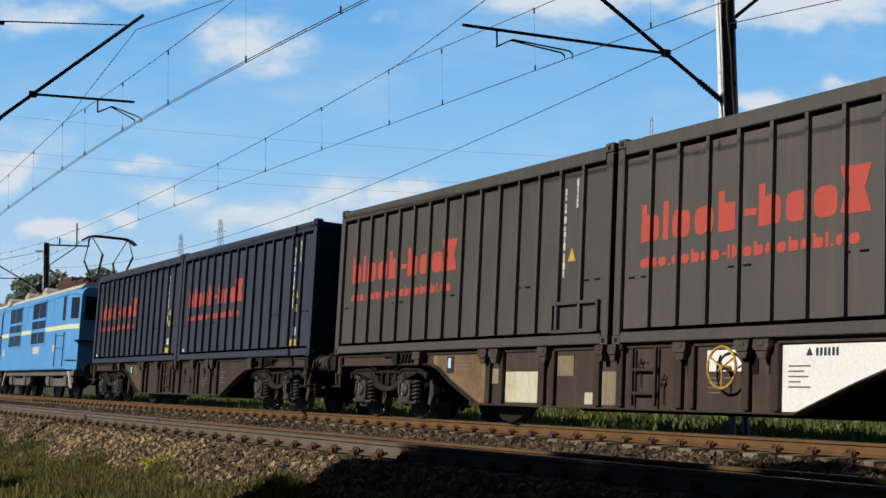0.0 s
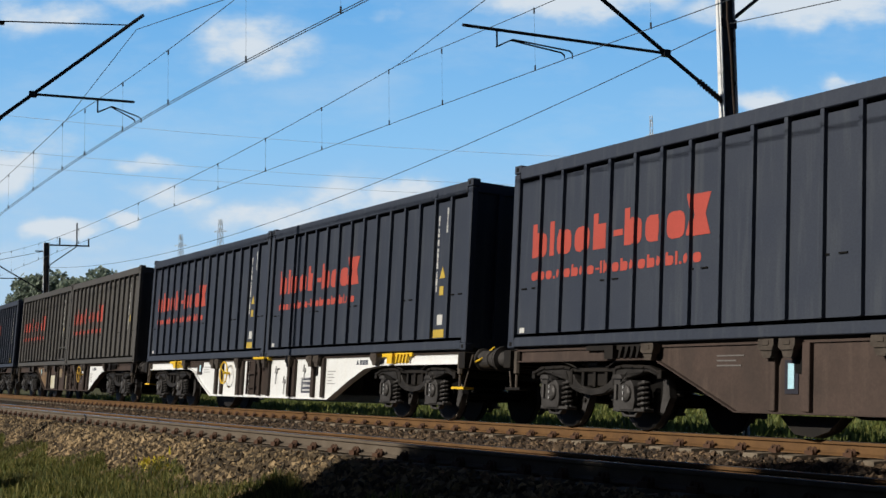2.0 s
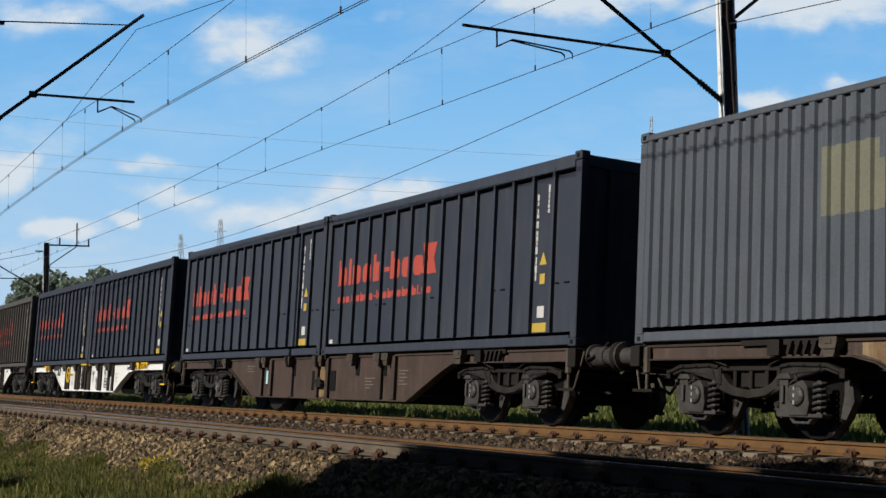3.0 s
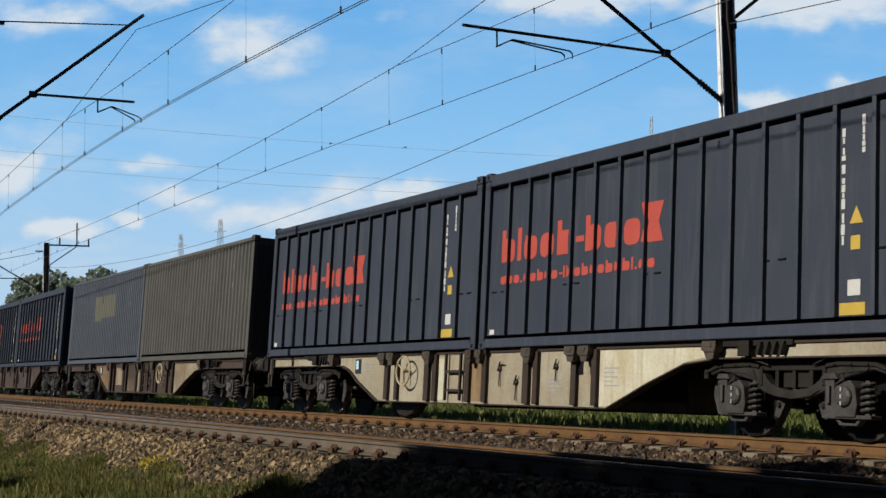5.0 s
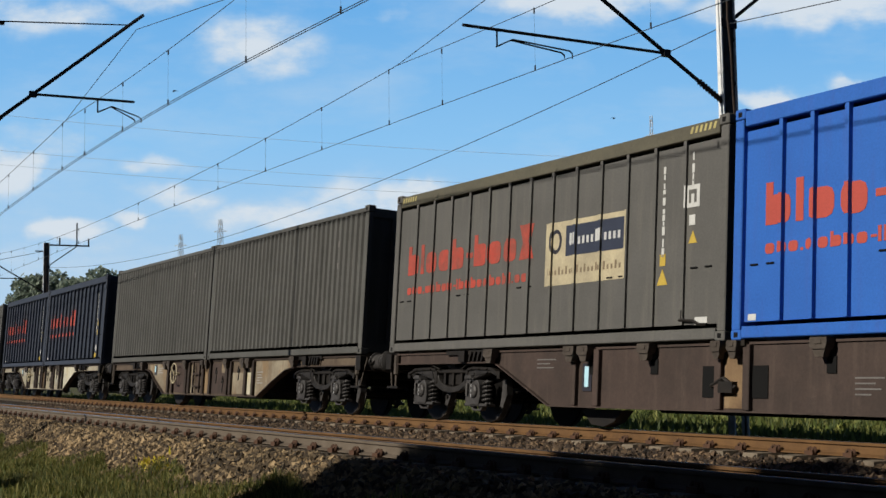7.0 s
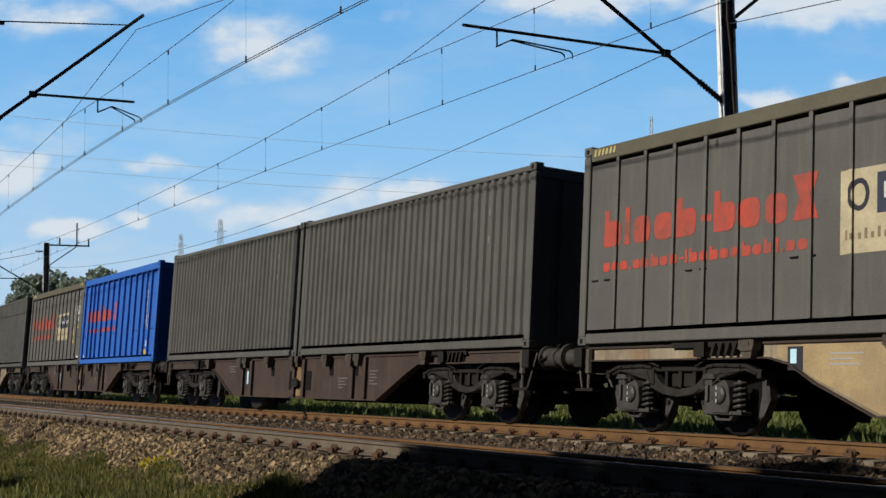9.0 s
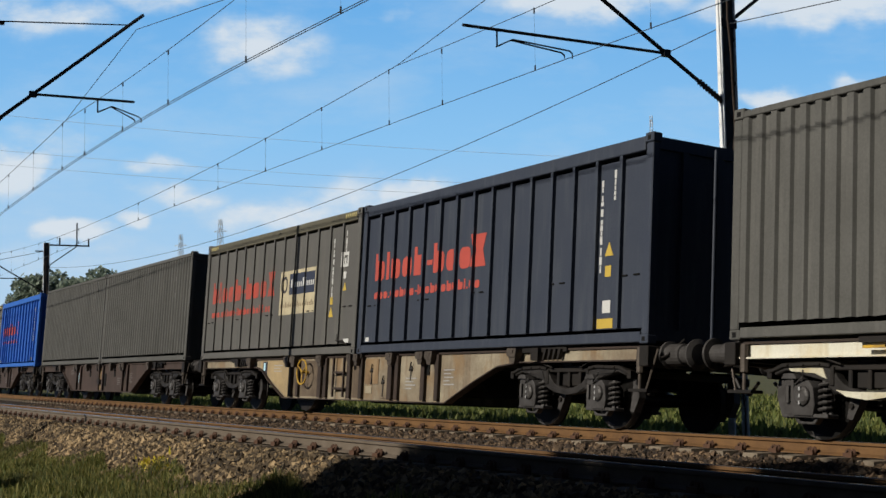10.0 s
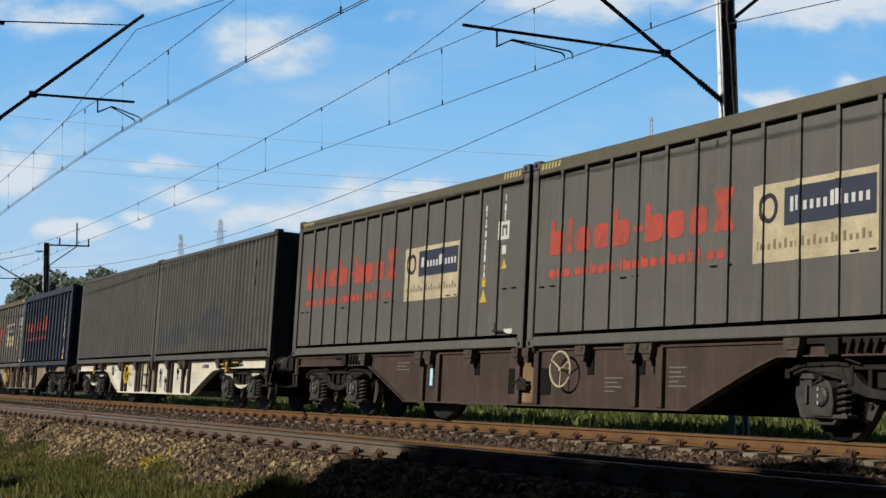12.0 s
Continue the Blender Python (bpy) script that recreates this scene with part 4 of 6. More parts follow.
        for i in range(4):
            g.prism([(x + 0.06 + i * 0.13, 0.98), (x + 0.10 + i * 0.13, 0.98), (x + 0.16 + i * 0.13, 1.14), (x + 0.10 + i * 0.13, 1.14)], -1.21, -1.14)
        part("container_lock", g, lp, w)
        if hook:
            h = Geo().prism([(x - 0.07, 1.09), (x + 0.07, 1.09), (x + 0.07, 1.05), (x + 0.03, 1.03), (x + 0.03, 0.93), (x + 0.08, 0.89), (x + 0.07, 0.85), (x - 0.07, 0.85), (x - 0.08, 0.89), (x - 0.03, 0.93), (x - 0.03, 1.03), (x - 0.07, 1.05)][::-1], -1.30, -1.25)
            part("lock_hook", h, M["yellow_worn"], w, "yellow hanging lock hook")
            for x0, x1, z in ((x - 0.62, x - 0.30, 1.03), (x + 0.30, x + 0.72, 1.06)):
                part("lock_bar", Geo().box(x0, x1, -1.25, -1.20, z, z + 0.03), M["yellow_worn"], w, "worn yellow lock bar")
    for x in (-0.22, 0.22):
        part("spigot", Geo().box(x - 0.09, x + 0.09, -1.22, -1.08, 1.10, 1.172), lp, w)
    if lock_paint:
        part("locking_bar", Geo().tube([(-0.36, -1.305, 1.15), (0.30, -1.305, 1.15)], 0.03, 8), lp, w, "yellow locking bar")
    # ends: headstock, buffers, coupling hoses, steps
    for sx in (-1, 1):
        g = Geo().box(min(sx * 9.05, sx * 9.24), max(sx * 9.05, sx * 9.24), -1.25, 1.25, 0.86, 1.14)
        part("headstock", g, M["steel_dark"], w, bevel=0.01)
        for y in (-0.875, 0.875):
            b = Geo().lathe((sx * 9.24, y, 1.03), (sx, 0, 0), [(0, 0.19), (0.04, 0.19), (0.05, 0.15), (0.34, 0.15), (0.35, 0.125), (0.56, 0.125), (0.57, 0.205), (0.60, 0.21), (0.625, 0.14), (0.63, 0.0)], 20)
            part("buffer", b, M["axle_steel"], w)
        h = Geo().tube([(sx * 9.24, 0, 0.95), (sx * 9.5, 0, 0.97), (sx * 9.86, 0, 0.93)], 0.05, 8)
        part("coupling", h, M["steel_dark"], w)
        hose = Geo().tube([(sx * 9.25, 0.25, 0.85), (sx * 9.4, 0.26, 0.62), (sx * 9.62, 0.22, 0.55), (sx * 9.84, 0.18, 0.72)], 0.025, 6)
        part("air_hose", hose, M["steel_dark"], w)
        st = Geo().tube([(sx * 8.97, -1.16, 1.12), (sx * 8.97, -1.16, 0.78), (sx * 8.97, -1.16, 0.76), (sx * 8.97, -1.16, 0.56)], [0.055, 0.055, 0.024, 0.024], 8)
        st.tube([(sx * 9.30, -1.12, 1.1), (sx * 9.12, -1.16, 0.55)], 0.016, 6)
        part("step_hanger", st, M["bracket"], w)
        x0, x1 = sorted((sx * 8.79, sx * 9.20))
        part("step", Geo().box(x0, x1, -1.22, -1.02, 0.52, 0.56), M["yellow"] if lock_paint is M["yellow"] else M["steel_dark"], w)
        rail = Geo().tube([(sx * 9.26, -1.05, 0.98), (sx * 9.42, -1.05, 1.02), (sx * 9.44, -0.80, 1.24), (sx * 9.42, -0.55, 1.02), (sx * 9.26, -0.55, 0.98)], 0.017, 6)
        part("shunter_handle", rail, M["yellow"] if lock_paint is M["yellow"] else M["steel_dark"], w)
    if style == "posts":
        lad = Geo()
        lx = gear[1]
        for x in (lx, lx + 0.50):
            lad.box(x - 0.022, x + 0.022, -1.20, -1.16, 0.33, 1.12)
        for z in (0.50, 0.82):
            lad.box(lx, lx + 0.50, -1.20, -1.13, z - 0.02, z + 0.02)
        part("ladder", lad, post_paint, w)
    hx = gear[0] if style == "posts" else 1.1
    if wheel_paint:
        g = Geo().tube([(hx + 0.26 * math.cos(a * math.pi / 12), -1.275, 0.83 + 0.26 * math.sin(a * math.pi / 12)) for a in range(24)], 0.018, 7, True)
        for a in (0.5, 2.6, 4.7):
            g.tube([(hx, -1.265, 0.83), (hx + 0.26 * math.cos(a), -1.275, 0.83 + 0.26 * math.sin(a))], 0.013, 5)
        g.tube([(hx, -1.12, 0.83), (hx, -1.29, 0.83)], 0.03, 8)
        part("brake_handwheel", g, wheel_paint, w, "hand brake wheel")
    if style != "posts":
        # openings drawn as black plates, their inner shade put into the colour
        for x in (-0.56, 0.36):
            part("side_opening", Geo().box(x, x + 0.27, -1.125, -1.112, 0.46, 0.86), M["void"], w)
        g = Geo().box(-0.13, 0.22, -1.13, -1.112, 0.33, 1.1)
        part("centre_plate", g, M["frame_orange"], w)
        g = Geo().tube([(-0.35, -1.16, 0.60), (-0.1, -1.18, 0.70), (0.12, -1.18, 0.58)], 0.03, 6).box(-0.16, 0.10, -1.22, -1.12, 0.52, 0.66)
        part("brake_lever", g, M["steel_dark"], w)
        part("label_frame", Geo().box(-3.19, -2.97, -1.125, -1.112, 0.52, 0.92), M["dark_ink"], w)
        part("label_plate", Geo().box(-3.13, -3.03, -1.135, -1.12, 0.58, 0.88), M["cyan"], w)
    else:
        part("label_frame", Geo().box(label_x, label_x + 0.24, -1.124, -1.112, 0.80, 1.08), M["dark_ink"], w)
        part("label_plate", Geo().box(label_x + 0.05, label_x + 0.15, -1.13, -1.112, 0.88, 1.05), M["dim_ink"] if hook else M["cyan"], w)
        part("handle_slot", Geo().box(0.56, 0.78, -1.116, -1.111, 0.90, 0.925), M["steel_dark"], w)
        for x, z, drop in ((0.62, 0.88, 0.30), (1.12, 0.66, 0.30), (2.22, 0.90, 0.24)):
            g = Geo().tube([(x, -1.13, z), (x + 0.02, -1.15, z - drop)], 0.012, 6)
            g.lathe((x, -1.112, z - 0.02), (0, -1, 0), [(0, 0.05), (0.03, 0.05), (0.045, 0.02), (0.06, 0.0)], 8)
            g.tube([(x - 0.03, -1.15, z - 0.06), (x + 0.05, -1.16, z + 0.09)], 0.014, 6)
            part("release_lever", g, M["grey_ink"] if paint is M["frame_white"] else M["steel_dark"], w)
    for i, (x0, x1, z0, z1, mat) in enumerate(plates):
        if x0 in ("L", "R"):
            part("end_panel", Geo().prism(PANEL_L if x0 == "L" else PANEL_R, -1.1155, -1.1125), M[mat], w)
            continue
        part("panel_plate", Geo().box(x0, x1, -1.118 - 0.0015 * i, -1.111, z0, z1), M[mat], w)
    ink = M["dim_ink"] if paint is M["frame_brown"] else M["grey_ink"]
    g = Geo()
    for x, z, rows, wd in ((3.42, 0.84, 5, 0.36), (2.0, 0.70, 4, 0.42), (-4.4 if not hook else -4.1, 0.98 if not hook else 0.83, 3, 0.5)):
        for i in range(rows):
            ww = wd * (1.0, 0.7, 0.9, 0.55)[i % 4]
            g.box(x, x + ww, -1.1185, -1.111, z - i * 0.062, z - i * 0.062 + 0.018)
    tagged(part("small_lettering", g, ink, w, "rows of small printed lettering"), kind="stuff")
    if mark:
        g = Geo()
        for i in range(3):
            x = mark_x + 0.16 + i * 0.125
            g.box(x, x + 0.038, -1.118, -1.111, 0.965, 1.06).box(x + 0.06, x + 0.098, -1.118, -1.111, 0.965, 1.06)
        g.prism([(mark_x, 0.97), (mark_x + 0.11, 0.97), (mark_x + 0.055, 1.07)], -1.118, -1.111)
        tagged(part("owner_mark", g, M["navy"], w, "small navy emblem in plain strokes"), kind="stuff")
    for x in (-7.1, 7.1):
        bogie(w, x, bogie_paint or M["bogie"])
    return w


def train_things():
    """Twelve wagons, two boxes each, in running order; returns (thing, wagon number, offset, height)."""
    out = []
    slate = ribbed_box(M["box_slate"], M["box_slate"], M["red"], "black ribbed bulk container with bright red painted lettering")
    brown = ribbed_box(M["box_brown"], M["box_brown"], M["red"], "worn brownish-black ribbed bulk container with discharge hatch and red lettering", hatch=True, plates=False)
    brown_plain = ribbed_box(M["box_brown"], M["box_brown"], M["red"], "worn brownish-black ribbed bulk container with red lettering", plates=False)
    olive = ribbed_box(M["box_olive"], M["rail_olive"], M["red_faded"], "faded olive-grey ribbed container with cream advertising panel", panel_sign=True, deep=0.045, rib_at=[0.80 + 0.622 * i for i in range(13)])
    blue = ribbed_box(M["box_blue"], M["box_blue"], M["red"], "bright blue ribbed bulk container with red lettering",
                      rib_at=[0.80, 1.32, 1.86, 2.53, 3.20, 3.88, 4.56, 5.245, 5.925, 6.595, 7.265, 7.805, 8.325], rhythm="tioo-tooX", pitch=0.50)
    grey = corrugated_box(M["corr_grey"], "weathered grey corrugated steel container")
    grey2 = corrugated_box(M["corr_grey"], "weathered grey corrugated container with overpainted blue-grey patch", stain=True, n=34)
    patched = corrugated_box(M["corr_slate"], "blue-grey corrugated container with faded yellow patch", patch=True, n=41)
    wagon_brown = container_wagon(M["frame_brown"], M["frame_brown"], "brown skeletal container wagon with plain deep sills", style="plain", mark=False)
    wagon_brown_wheel = container_wagon(M["frame_brown"], M["frame_brown"], "brown skeletal container wagon with pale brake handwheel", style="plain", mark=False, wheel_paint=M["cream_panel"])
    wagon_dark = container_wagon(M["frame_brown"], M["post_brown"], "dark brown container wagon with grimy posts", plates=[("L", 0, 0, 0, "frame_rusty")], mark=False)
    wagon_mixed = container_wagon(M["frame_brown"], M["post_brown"], "grimy brown container wagon with white and rust-stained panels", wheel_paint=M["yellow_worn"], gear=(2.42, 0.50), mark_x=3.70,
                                  plates=[("L", 0, 0, 0, "frame_orange"), ("R", 0, 0, 0, "frame_white"), (-2.84, -1.86, 0.33, 0.81, "frame_pale"), (-1.40, -0.98, 0.74, 1.04, "frame_cream"), (-0.68, -0.42, 0.33, 0.50, "frame_pale"),
                                          (-0.26, 0.12, 0.33, 0.80, "frame_cream"), (1.98, 2.66, 0.79, 1.06, "frame_white"), (-3.24, -3.0, 0.62, 0.86, "frame_cream")])
    wagon_white = container_wagon(M["frame_white"], M["post_brown"], "white container wagon with brown stanchions and yellow fittings", lock_paint=M["yellow"], wheel_paint=M["yellow"],
                                  plates=[(2.06, 2.60, 0.40, 0.72, "navy"), (2.14, 2.52, 0.63, 0.67, "white_mark"), (2.14, 2.52, 0.53, 0.57, "white_mark"), (2.14, 2.52, 0.44, 0.48, "white_mark"),
                                          (-1.12, -0.42, 0.33, 1.11, "post_brown"), (-0.27, 0.13, 0.33, 1.11, "post_brown"), (-5.55, -4.45, 0.985, 1.118, "post_brown"), (-4.9, -4.6, 0.80, 0.985, "post_brown")])
    wagon_cream = container_wagon(M["frame_stone"], M["post_brown"], "dirty cream container wagon with ladder and handwheel", wheel_paint=M["cream_panel"], mark=False,
                                  plates=[("R", 0, 0, 0, "frame_pale"), (-0.27, 0.13, 0.33, 1.05, "frame_orange"), (-1.40, -1.12, 0.33, 1.05, "frame_pale")])
    wagon_yellowed = container_wagon(M["frame_cream"], M["post_brown"], "yellowed container wagon with rust-brown grime", wheel_paint=M["yellow_worn"], mark=False, label_x=-5.06,
                                     plates=[("L", 0, 0, 0, "frame_ochre"), (-2.86, -1.86, 0.33, 1.08, "frame_rusty"), (-3.24, -2.98, 0.33, 1.08, "frame_rusty"), (-0.27, 0.13, 0.33, 1.05, "frame_rusty"), (0.34, 0.62, 0.42, 0.56, "frame_stone"), (0.9, 1.34, 0.33, 0.80, "frame_cream"), (0.32, 0.88, 0.60, 1.08, "frame_orange")])
    wagon_rusty = container_wagon(M["frame_rusty"], M["post_brown"], "rust-stained container wagon with cream patches", wheel_paint=M["cream_panel"], mark=False,
                                  plates=[("L", 0, 0, 0, "frame_cream"), ("R", 0, 0, 0, "frame_cream"), (-2.85, -1.86, 0.33, 1.08, "frame_brown"), (-1.40, -1.12, 0.33, 1.05, "frame_cream"), (-0.27, 0.13, 0.33, 1.0, "frame_orange"),
                                          (0.28, 1.36, 0.33, 1.08, "frame_brown"), (0.98, 1.36, 0.84, 1.08, "frame_cream"), (1.80, 2.66, 0.33, 0.84, "frame_cream"), (2.82, 3.18, 0.33, 0.84, "frame_pale")])
    wagon_pale = container_wagon(M["frame_ivory"], M["post_brown"], "pale cream container wagon with yellow handwheel", wheel_paint=M["yellow"], mark_x=4.2, bogie_paint=M["frame_pale"], hook=True,
                                 plates=[(0.50, 0.74, 0.45, 0.98, "grey_ink"), (-0.27, 0.13, 0.33, 1.05, "frame_cream")])
    for word, x, z, size in (("RIV", -4.36, 0.91, 0.12), ("Sgns", -3.86, 0.91, 0.12)):
        txt = bpy.data.curves.new("wagon_lettering", "FONT")
        txt.body, txt.size = word, size
        tmp = bpy.data.objects.new("wagon_lettering", txt)
        me = bpy.data.meshes.new_from_object(tmp)
        bpy.data.objects.remove(tmp)
        me.transform(pose(x, -1.119, z, 90, 0, 0))
        me.materials.append(M["dark_ink"])
        ob = new("wagon_lettering", me)
        ob.parent = wagon_pale
        tagged(ob, "small dark printed class letters")
    wagon_stained = container_wagon(M["frame_brown"], M["post_brown"], "grimy brown container wagon with stained beige end panels", mark=False, gear=(2.42, 0.50), wheel_paint=M["cream_panel"],
                                    plates=[("L", 0, 0, 0, "frame_orange"), ("R", 0, 0, 0, "frame_cream"), (-2.75, -1.92, 0.50, 1.02, "frame_cream"), (-1.40, -0.5, 0.33, 0.7, "frame_rusty"), (-0.27, 0.13, 0.33, 1.0, "frame_cream")])
    order = [(wagon_dark, slate, slate), (wagon_mixed, brown, brown_plain), (wagon_white, slate, slate), (wagon_brown, slate, slate), (wagon_stained, patched, grey), (wagon_cream, slate, slate),
             (wagon_rusty, grey, grey), (wagon_brown, olive, blue), (wagon_brown, grey, grey), (wagon_yellowed, olive, slate), (wagon_pale, grey, grey2), (wagon_brown_wheel, olive, olive)]
    used = set()
    for k, row in enumerate(order):
        for src, dx, dz in zip(row, (0.0, -4.625, 4.625), (0.0, DECK, DECK)):
            ob = src if src not in used else copy_thing(src, Matrix.Identity(4))
            used.add(src)
            out.append((ob, k, dx, dz))
    return out


# ---- locomotive ----
def loco_section(label, flip):
    """One half of a twin-unit electric locomotive: slab-sided body, cab at one end, pantograph over it."""
    w = thing("locomotive_section", label, "locomotive", "twin-unit locomotive")
    L = 7.2
    fx = -1 if flip else 1

    def X(a, b):
        return (a, b) if fx > 0 else (-b, -a)

    yz = [(-1.48, 1.0), (1.48, 1.0), (1.48, 3.55), (1.42, 3.75), (1.25, 3.86), (-1.25, 3.86), (-1.42, 3.75), (-1.48, 3.55)]
    body = part("body", Geo().sweep(yz, *X(-L, L - 1.0)), M["loco_blue"], w, bevel=0.03)
    cab = Geo()
    n = len(yz)
    prof = [(L - 1.0, 1.0), (L, 0.86)]
    cab.add([(fx * x, y * k, z) for x, k in prof for y, z in yz], [tuple(range(n)), tuple(range(2 * n - 1, n - 1, -1))] + [(i, n + i, n + (i + 1) % n, (i + 1) % n) for i in range(n)])
    part("cab_front", cab, M["loco_blue"], w)
    part("stripe", Geo().box(*X(-L, L - 1.0), -1.487, -1.478, 2.42, 2.58), M["loco_stripe"], w)
    part("roof", Geo().sweep([(-1.25, 3.862), (1.25, 3.862), (1.1, 4.02), (0.6, 4.12), (-0.6, 4.12), (-1.1, 4.02)], *X(-L + 0.1, L - 0.3)), M["loco_roof"], w)
    def on_nose(a, b, z0, z1, out):
        """A thin plate on the tapered flank of the nose."""
        at = [-(1.48 - 0.2072 * (q - L + 1.0)) for q in (a, b)]
        return Geo().add([(fx * q, y + o, z) for o in (0.0, -out) for z in (z0, z1) for q, y in zip((a, b), at)],
                         [(0, 1, 3, 2), (4, 6, 7, 5), (0, 4, 5, 1), (2, 3, 7, 6), (0, 2, 6, 4), (1, 5, 7, 3)])

    part("nose_stripe", on_nose(L - 1.0, L, 2.42, 2.58, 0.008), M["loco_stripe"], w)
    part("nose_window", on_nose(L - 0.78, L - 0.14, 2.78, 3.52, 0.01), M["window"], w)
    part("nose_rail", on_nose(L - 0.95, L - 0.05, 1.30, 1.34, 0.03), M["steel_dark"], w)
    for a, b in ((-5.3, -2.6), (-0.3, 2.3)):
        wd = part("side_window", Geo().box(*X(a, b), -1.492, -1.47, 2.0, 3.60), M["window"], w)
        bars = Geo().box(*X(a - 0.04, b + 0.04), -1.505, -1.485, 2.88, 2.98)
        for z in (1.95, 3.57, 2.44):
            bars.box(*X(a - 0.04, b + 0.04), -1.50, -1.483, z, z + (0.14 if z == 2.44 else 0.06))
        for x in (a, (a + b) / 2, b):
            bars.box(*X(x - 0.03, x + 0.03), -1.50, -1.484, 1.95, 3.63)
        part("window_bar", bars, M["loco_blue"], wd)
    for a, b in ((3.0, 3.7), (-2.0, -1.4)):
        part("louvre", Geo().box(*X(a, b), -1.488, -1.478, 2.95, 3.55), M["loco_blue"], w)
    part("cab_side_window", Geo().box(*X(5.3, 5.75), -1.49, -1.47, 2.75, 3.6), M["window"], w)
    part("cab_end_window", Geo().box(*X(L - 0.03, L + 0.02), -1.15, -0.1, 2.75, 3.55), M["window"], w)
    part("cab_end_window", Geo().box(*X(L - 0.03, L + 0.02), 0.1, 1.15, 2.75, 3.55), M["window"], w)
    part("cab_shelf", Geo().box(*X(L - 0.1, L + 0.25), -1.4, 1.4, 1.95, 2.02), M["steel_dark"], w)
    g = Geo().box(*X(0.2, 1.4), -1.486, -1.478, 1.62, 1.90).box(*X(3.9, 4.4), -1.486, -1.478, 1.66, 1.90).box(*X(-6.6, -6.1), -1.486, -1.478, 1.62, 1.9)
    part("number_plate", g, M["white_mark"], w)
    h = Geo()
    for x in (4.6, 6.0):
        h.tube([(fx * x, -1.53, 1.1), (fx * x, -1.53, 2.3)], 0.018, 6)
    for z in (1.75, 2.2):
        h.box(*X(4.2, 5.8), -1.486, -1.479, z, z + 0.02)
    part("hand_rail", h, M["steel_dark"], w)
    under = Geo().box(*X(-L + 0.2, L - 0.2), -1.30, 1.30, 0.80, 1.0)
    part("underframe", under, M["loco_grey"], w)
    for bx in (-3.9, 3.9):
        b = Geo()
        for sy in (-1, 1):
            b.prism([(-2.4, 0.55), (-2.0, 0.42), (2.0, 0.42), (2.4, 0.55), (2.4, 0.78), (1.0, 0.70), (-1.0, 0.70), (-2.4, 0.78)], sy * 1.1 - 0.06, sy * 1.1 + 0.06)
        bg = part("bogie", b, M["loco_grey"], w, at=pose(bx, 0, 0))
        for ax in (-1.5, 1.5):
            k, sp = Geo(), Geo()
            for sy in (-1, 1):
                k.lathe((0, sy * 0.75, 0), (0, sy, 0), [(-0.07, 0.3), (-0.06, 0.63), (0.06, 0.61), (0.065, 0.5), (0.03, 0.2), (0.1, 0.12)], 24)
                sp.box(ax - 0.2, ax + 0.2, sy * 1.12 - 0.12, sy * 1.12 + 0.12, 0.45, 0.82)
                sp.tube([(ax + 0.42, sy * 1.12, 0.45), (ax + 0.42, sy * 1.12, 0.9)], 0.1, 8)
                sp.tube([(ax - 0.42, sy * 1.12, 0.45), (ax - 0.42, sy * 1.12, 0.9)], 0.1, 8)
            k.tube([(0, -0.9, 0), (0, 0.9, 0)], 0.09, 10)
            part("wheelset", k, M["wheel"], bg, at=pose(ax, 0, 0.61))
            part("suspension", sp, M["loco_grey"], bg)
    for sx in (-1, 1):
        st = Geo().prism([(sx * 6.2, 0.95), (sx * 6.35, 0.95), (sx * 6.95, 0.35), (sx * 6.8, 0.35)], -1.36, -1.30)
        part("step_ladder", st, M["loco_roof"], w)
    for y in (-0.875, 0.875):
        b = Geo().lathe((fx * (L), y, 1.03), (fx, 0, 0), [(0, 0.15), (0.05, 0.15), (0.06, 0.1), (0.3, 0.1), (0.32, 0.23), (0.36, 0.22), (0.37, 0.0)], 16)
        part("buffer", b, M["steel_dark"], w)
    # roof gear
    for x in (-5.2, -1.4):
        d = Geo().lathe((fx * x, -0.9, 4.02), (0, 1, 0), [(0, 0.02), (0.01, 0.36), (1.8, 0.36), (1.81, 0.02)], 20)
        d.lathe((fx * x, -0.95, 4.02), (0, 1, 0), [(0, 0.26), (0.06, 0.26)], 20)
        part("roof_fan", d, M["loco_roof"], w)
    g = Geo().prism([(fx * 0.6, 4.08), (fx * 3.1, 4.08), (fx * 2.9, 4.55), (fx * 0.9, 4.5)], -0.8, 0.8)
    part("resistor_hood", g, M["roof_rust"], w)
    for x, y, r, ln in ((3.3, -0.75, 0.16, 0.9), (4.5, -0.8, 0.13, 1.1), (3.6, 0.4, 0.18, 1.2)):
        part("roof_equipment", Geo().lathe((fx * x, y, 4.22), (fx, 0, 0), [(0, 0.02), (0.02, r), (ln - 0.02, r), (ln, 0.02)], 12), M["roof_rust"], w)
    part("cable_duct", Geo().box(*X(3.1, 6.7), -1.0, -0.86, 4.04, 4.14), M["roof_rust"], w)
    g = Geo()
    for x in (3.4, 4.4, 5.8, 6.6):
        for y in (-0.6, 0.6):
            g.lathe((fx * x, y, 4.05), (0, 0, 1), [(0, 0.09), (0.05, 0.06), (0.1, 0.09), (0.15, 0.06), (0.2, 0.09), (0.26, 0.05)], 10)
    part("roof_insulator", g, M["insulator"], w)
    g = Geo()
    for y in (-0.6, 0.6):
        g.tube([(fx * 3.2, y, 4.34), (fx * 6.8, y, 4.34)], 0.04, 6)
    for x in (3.4, 6.6):
        g.tube([(fx * x, -0.6, 4.34), (fx * x, 0.6, 4.34)], 0.04, 6)
    pan = part("pantograph", g, M["steel_dark"], w, "raised diamond pantograph")
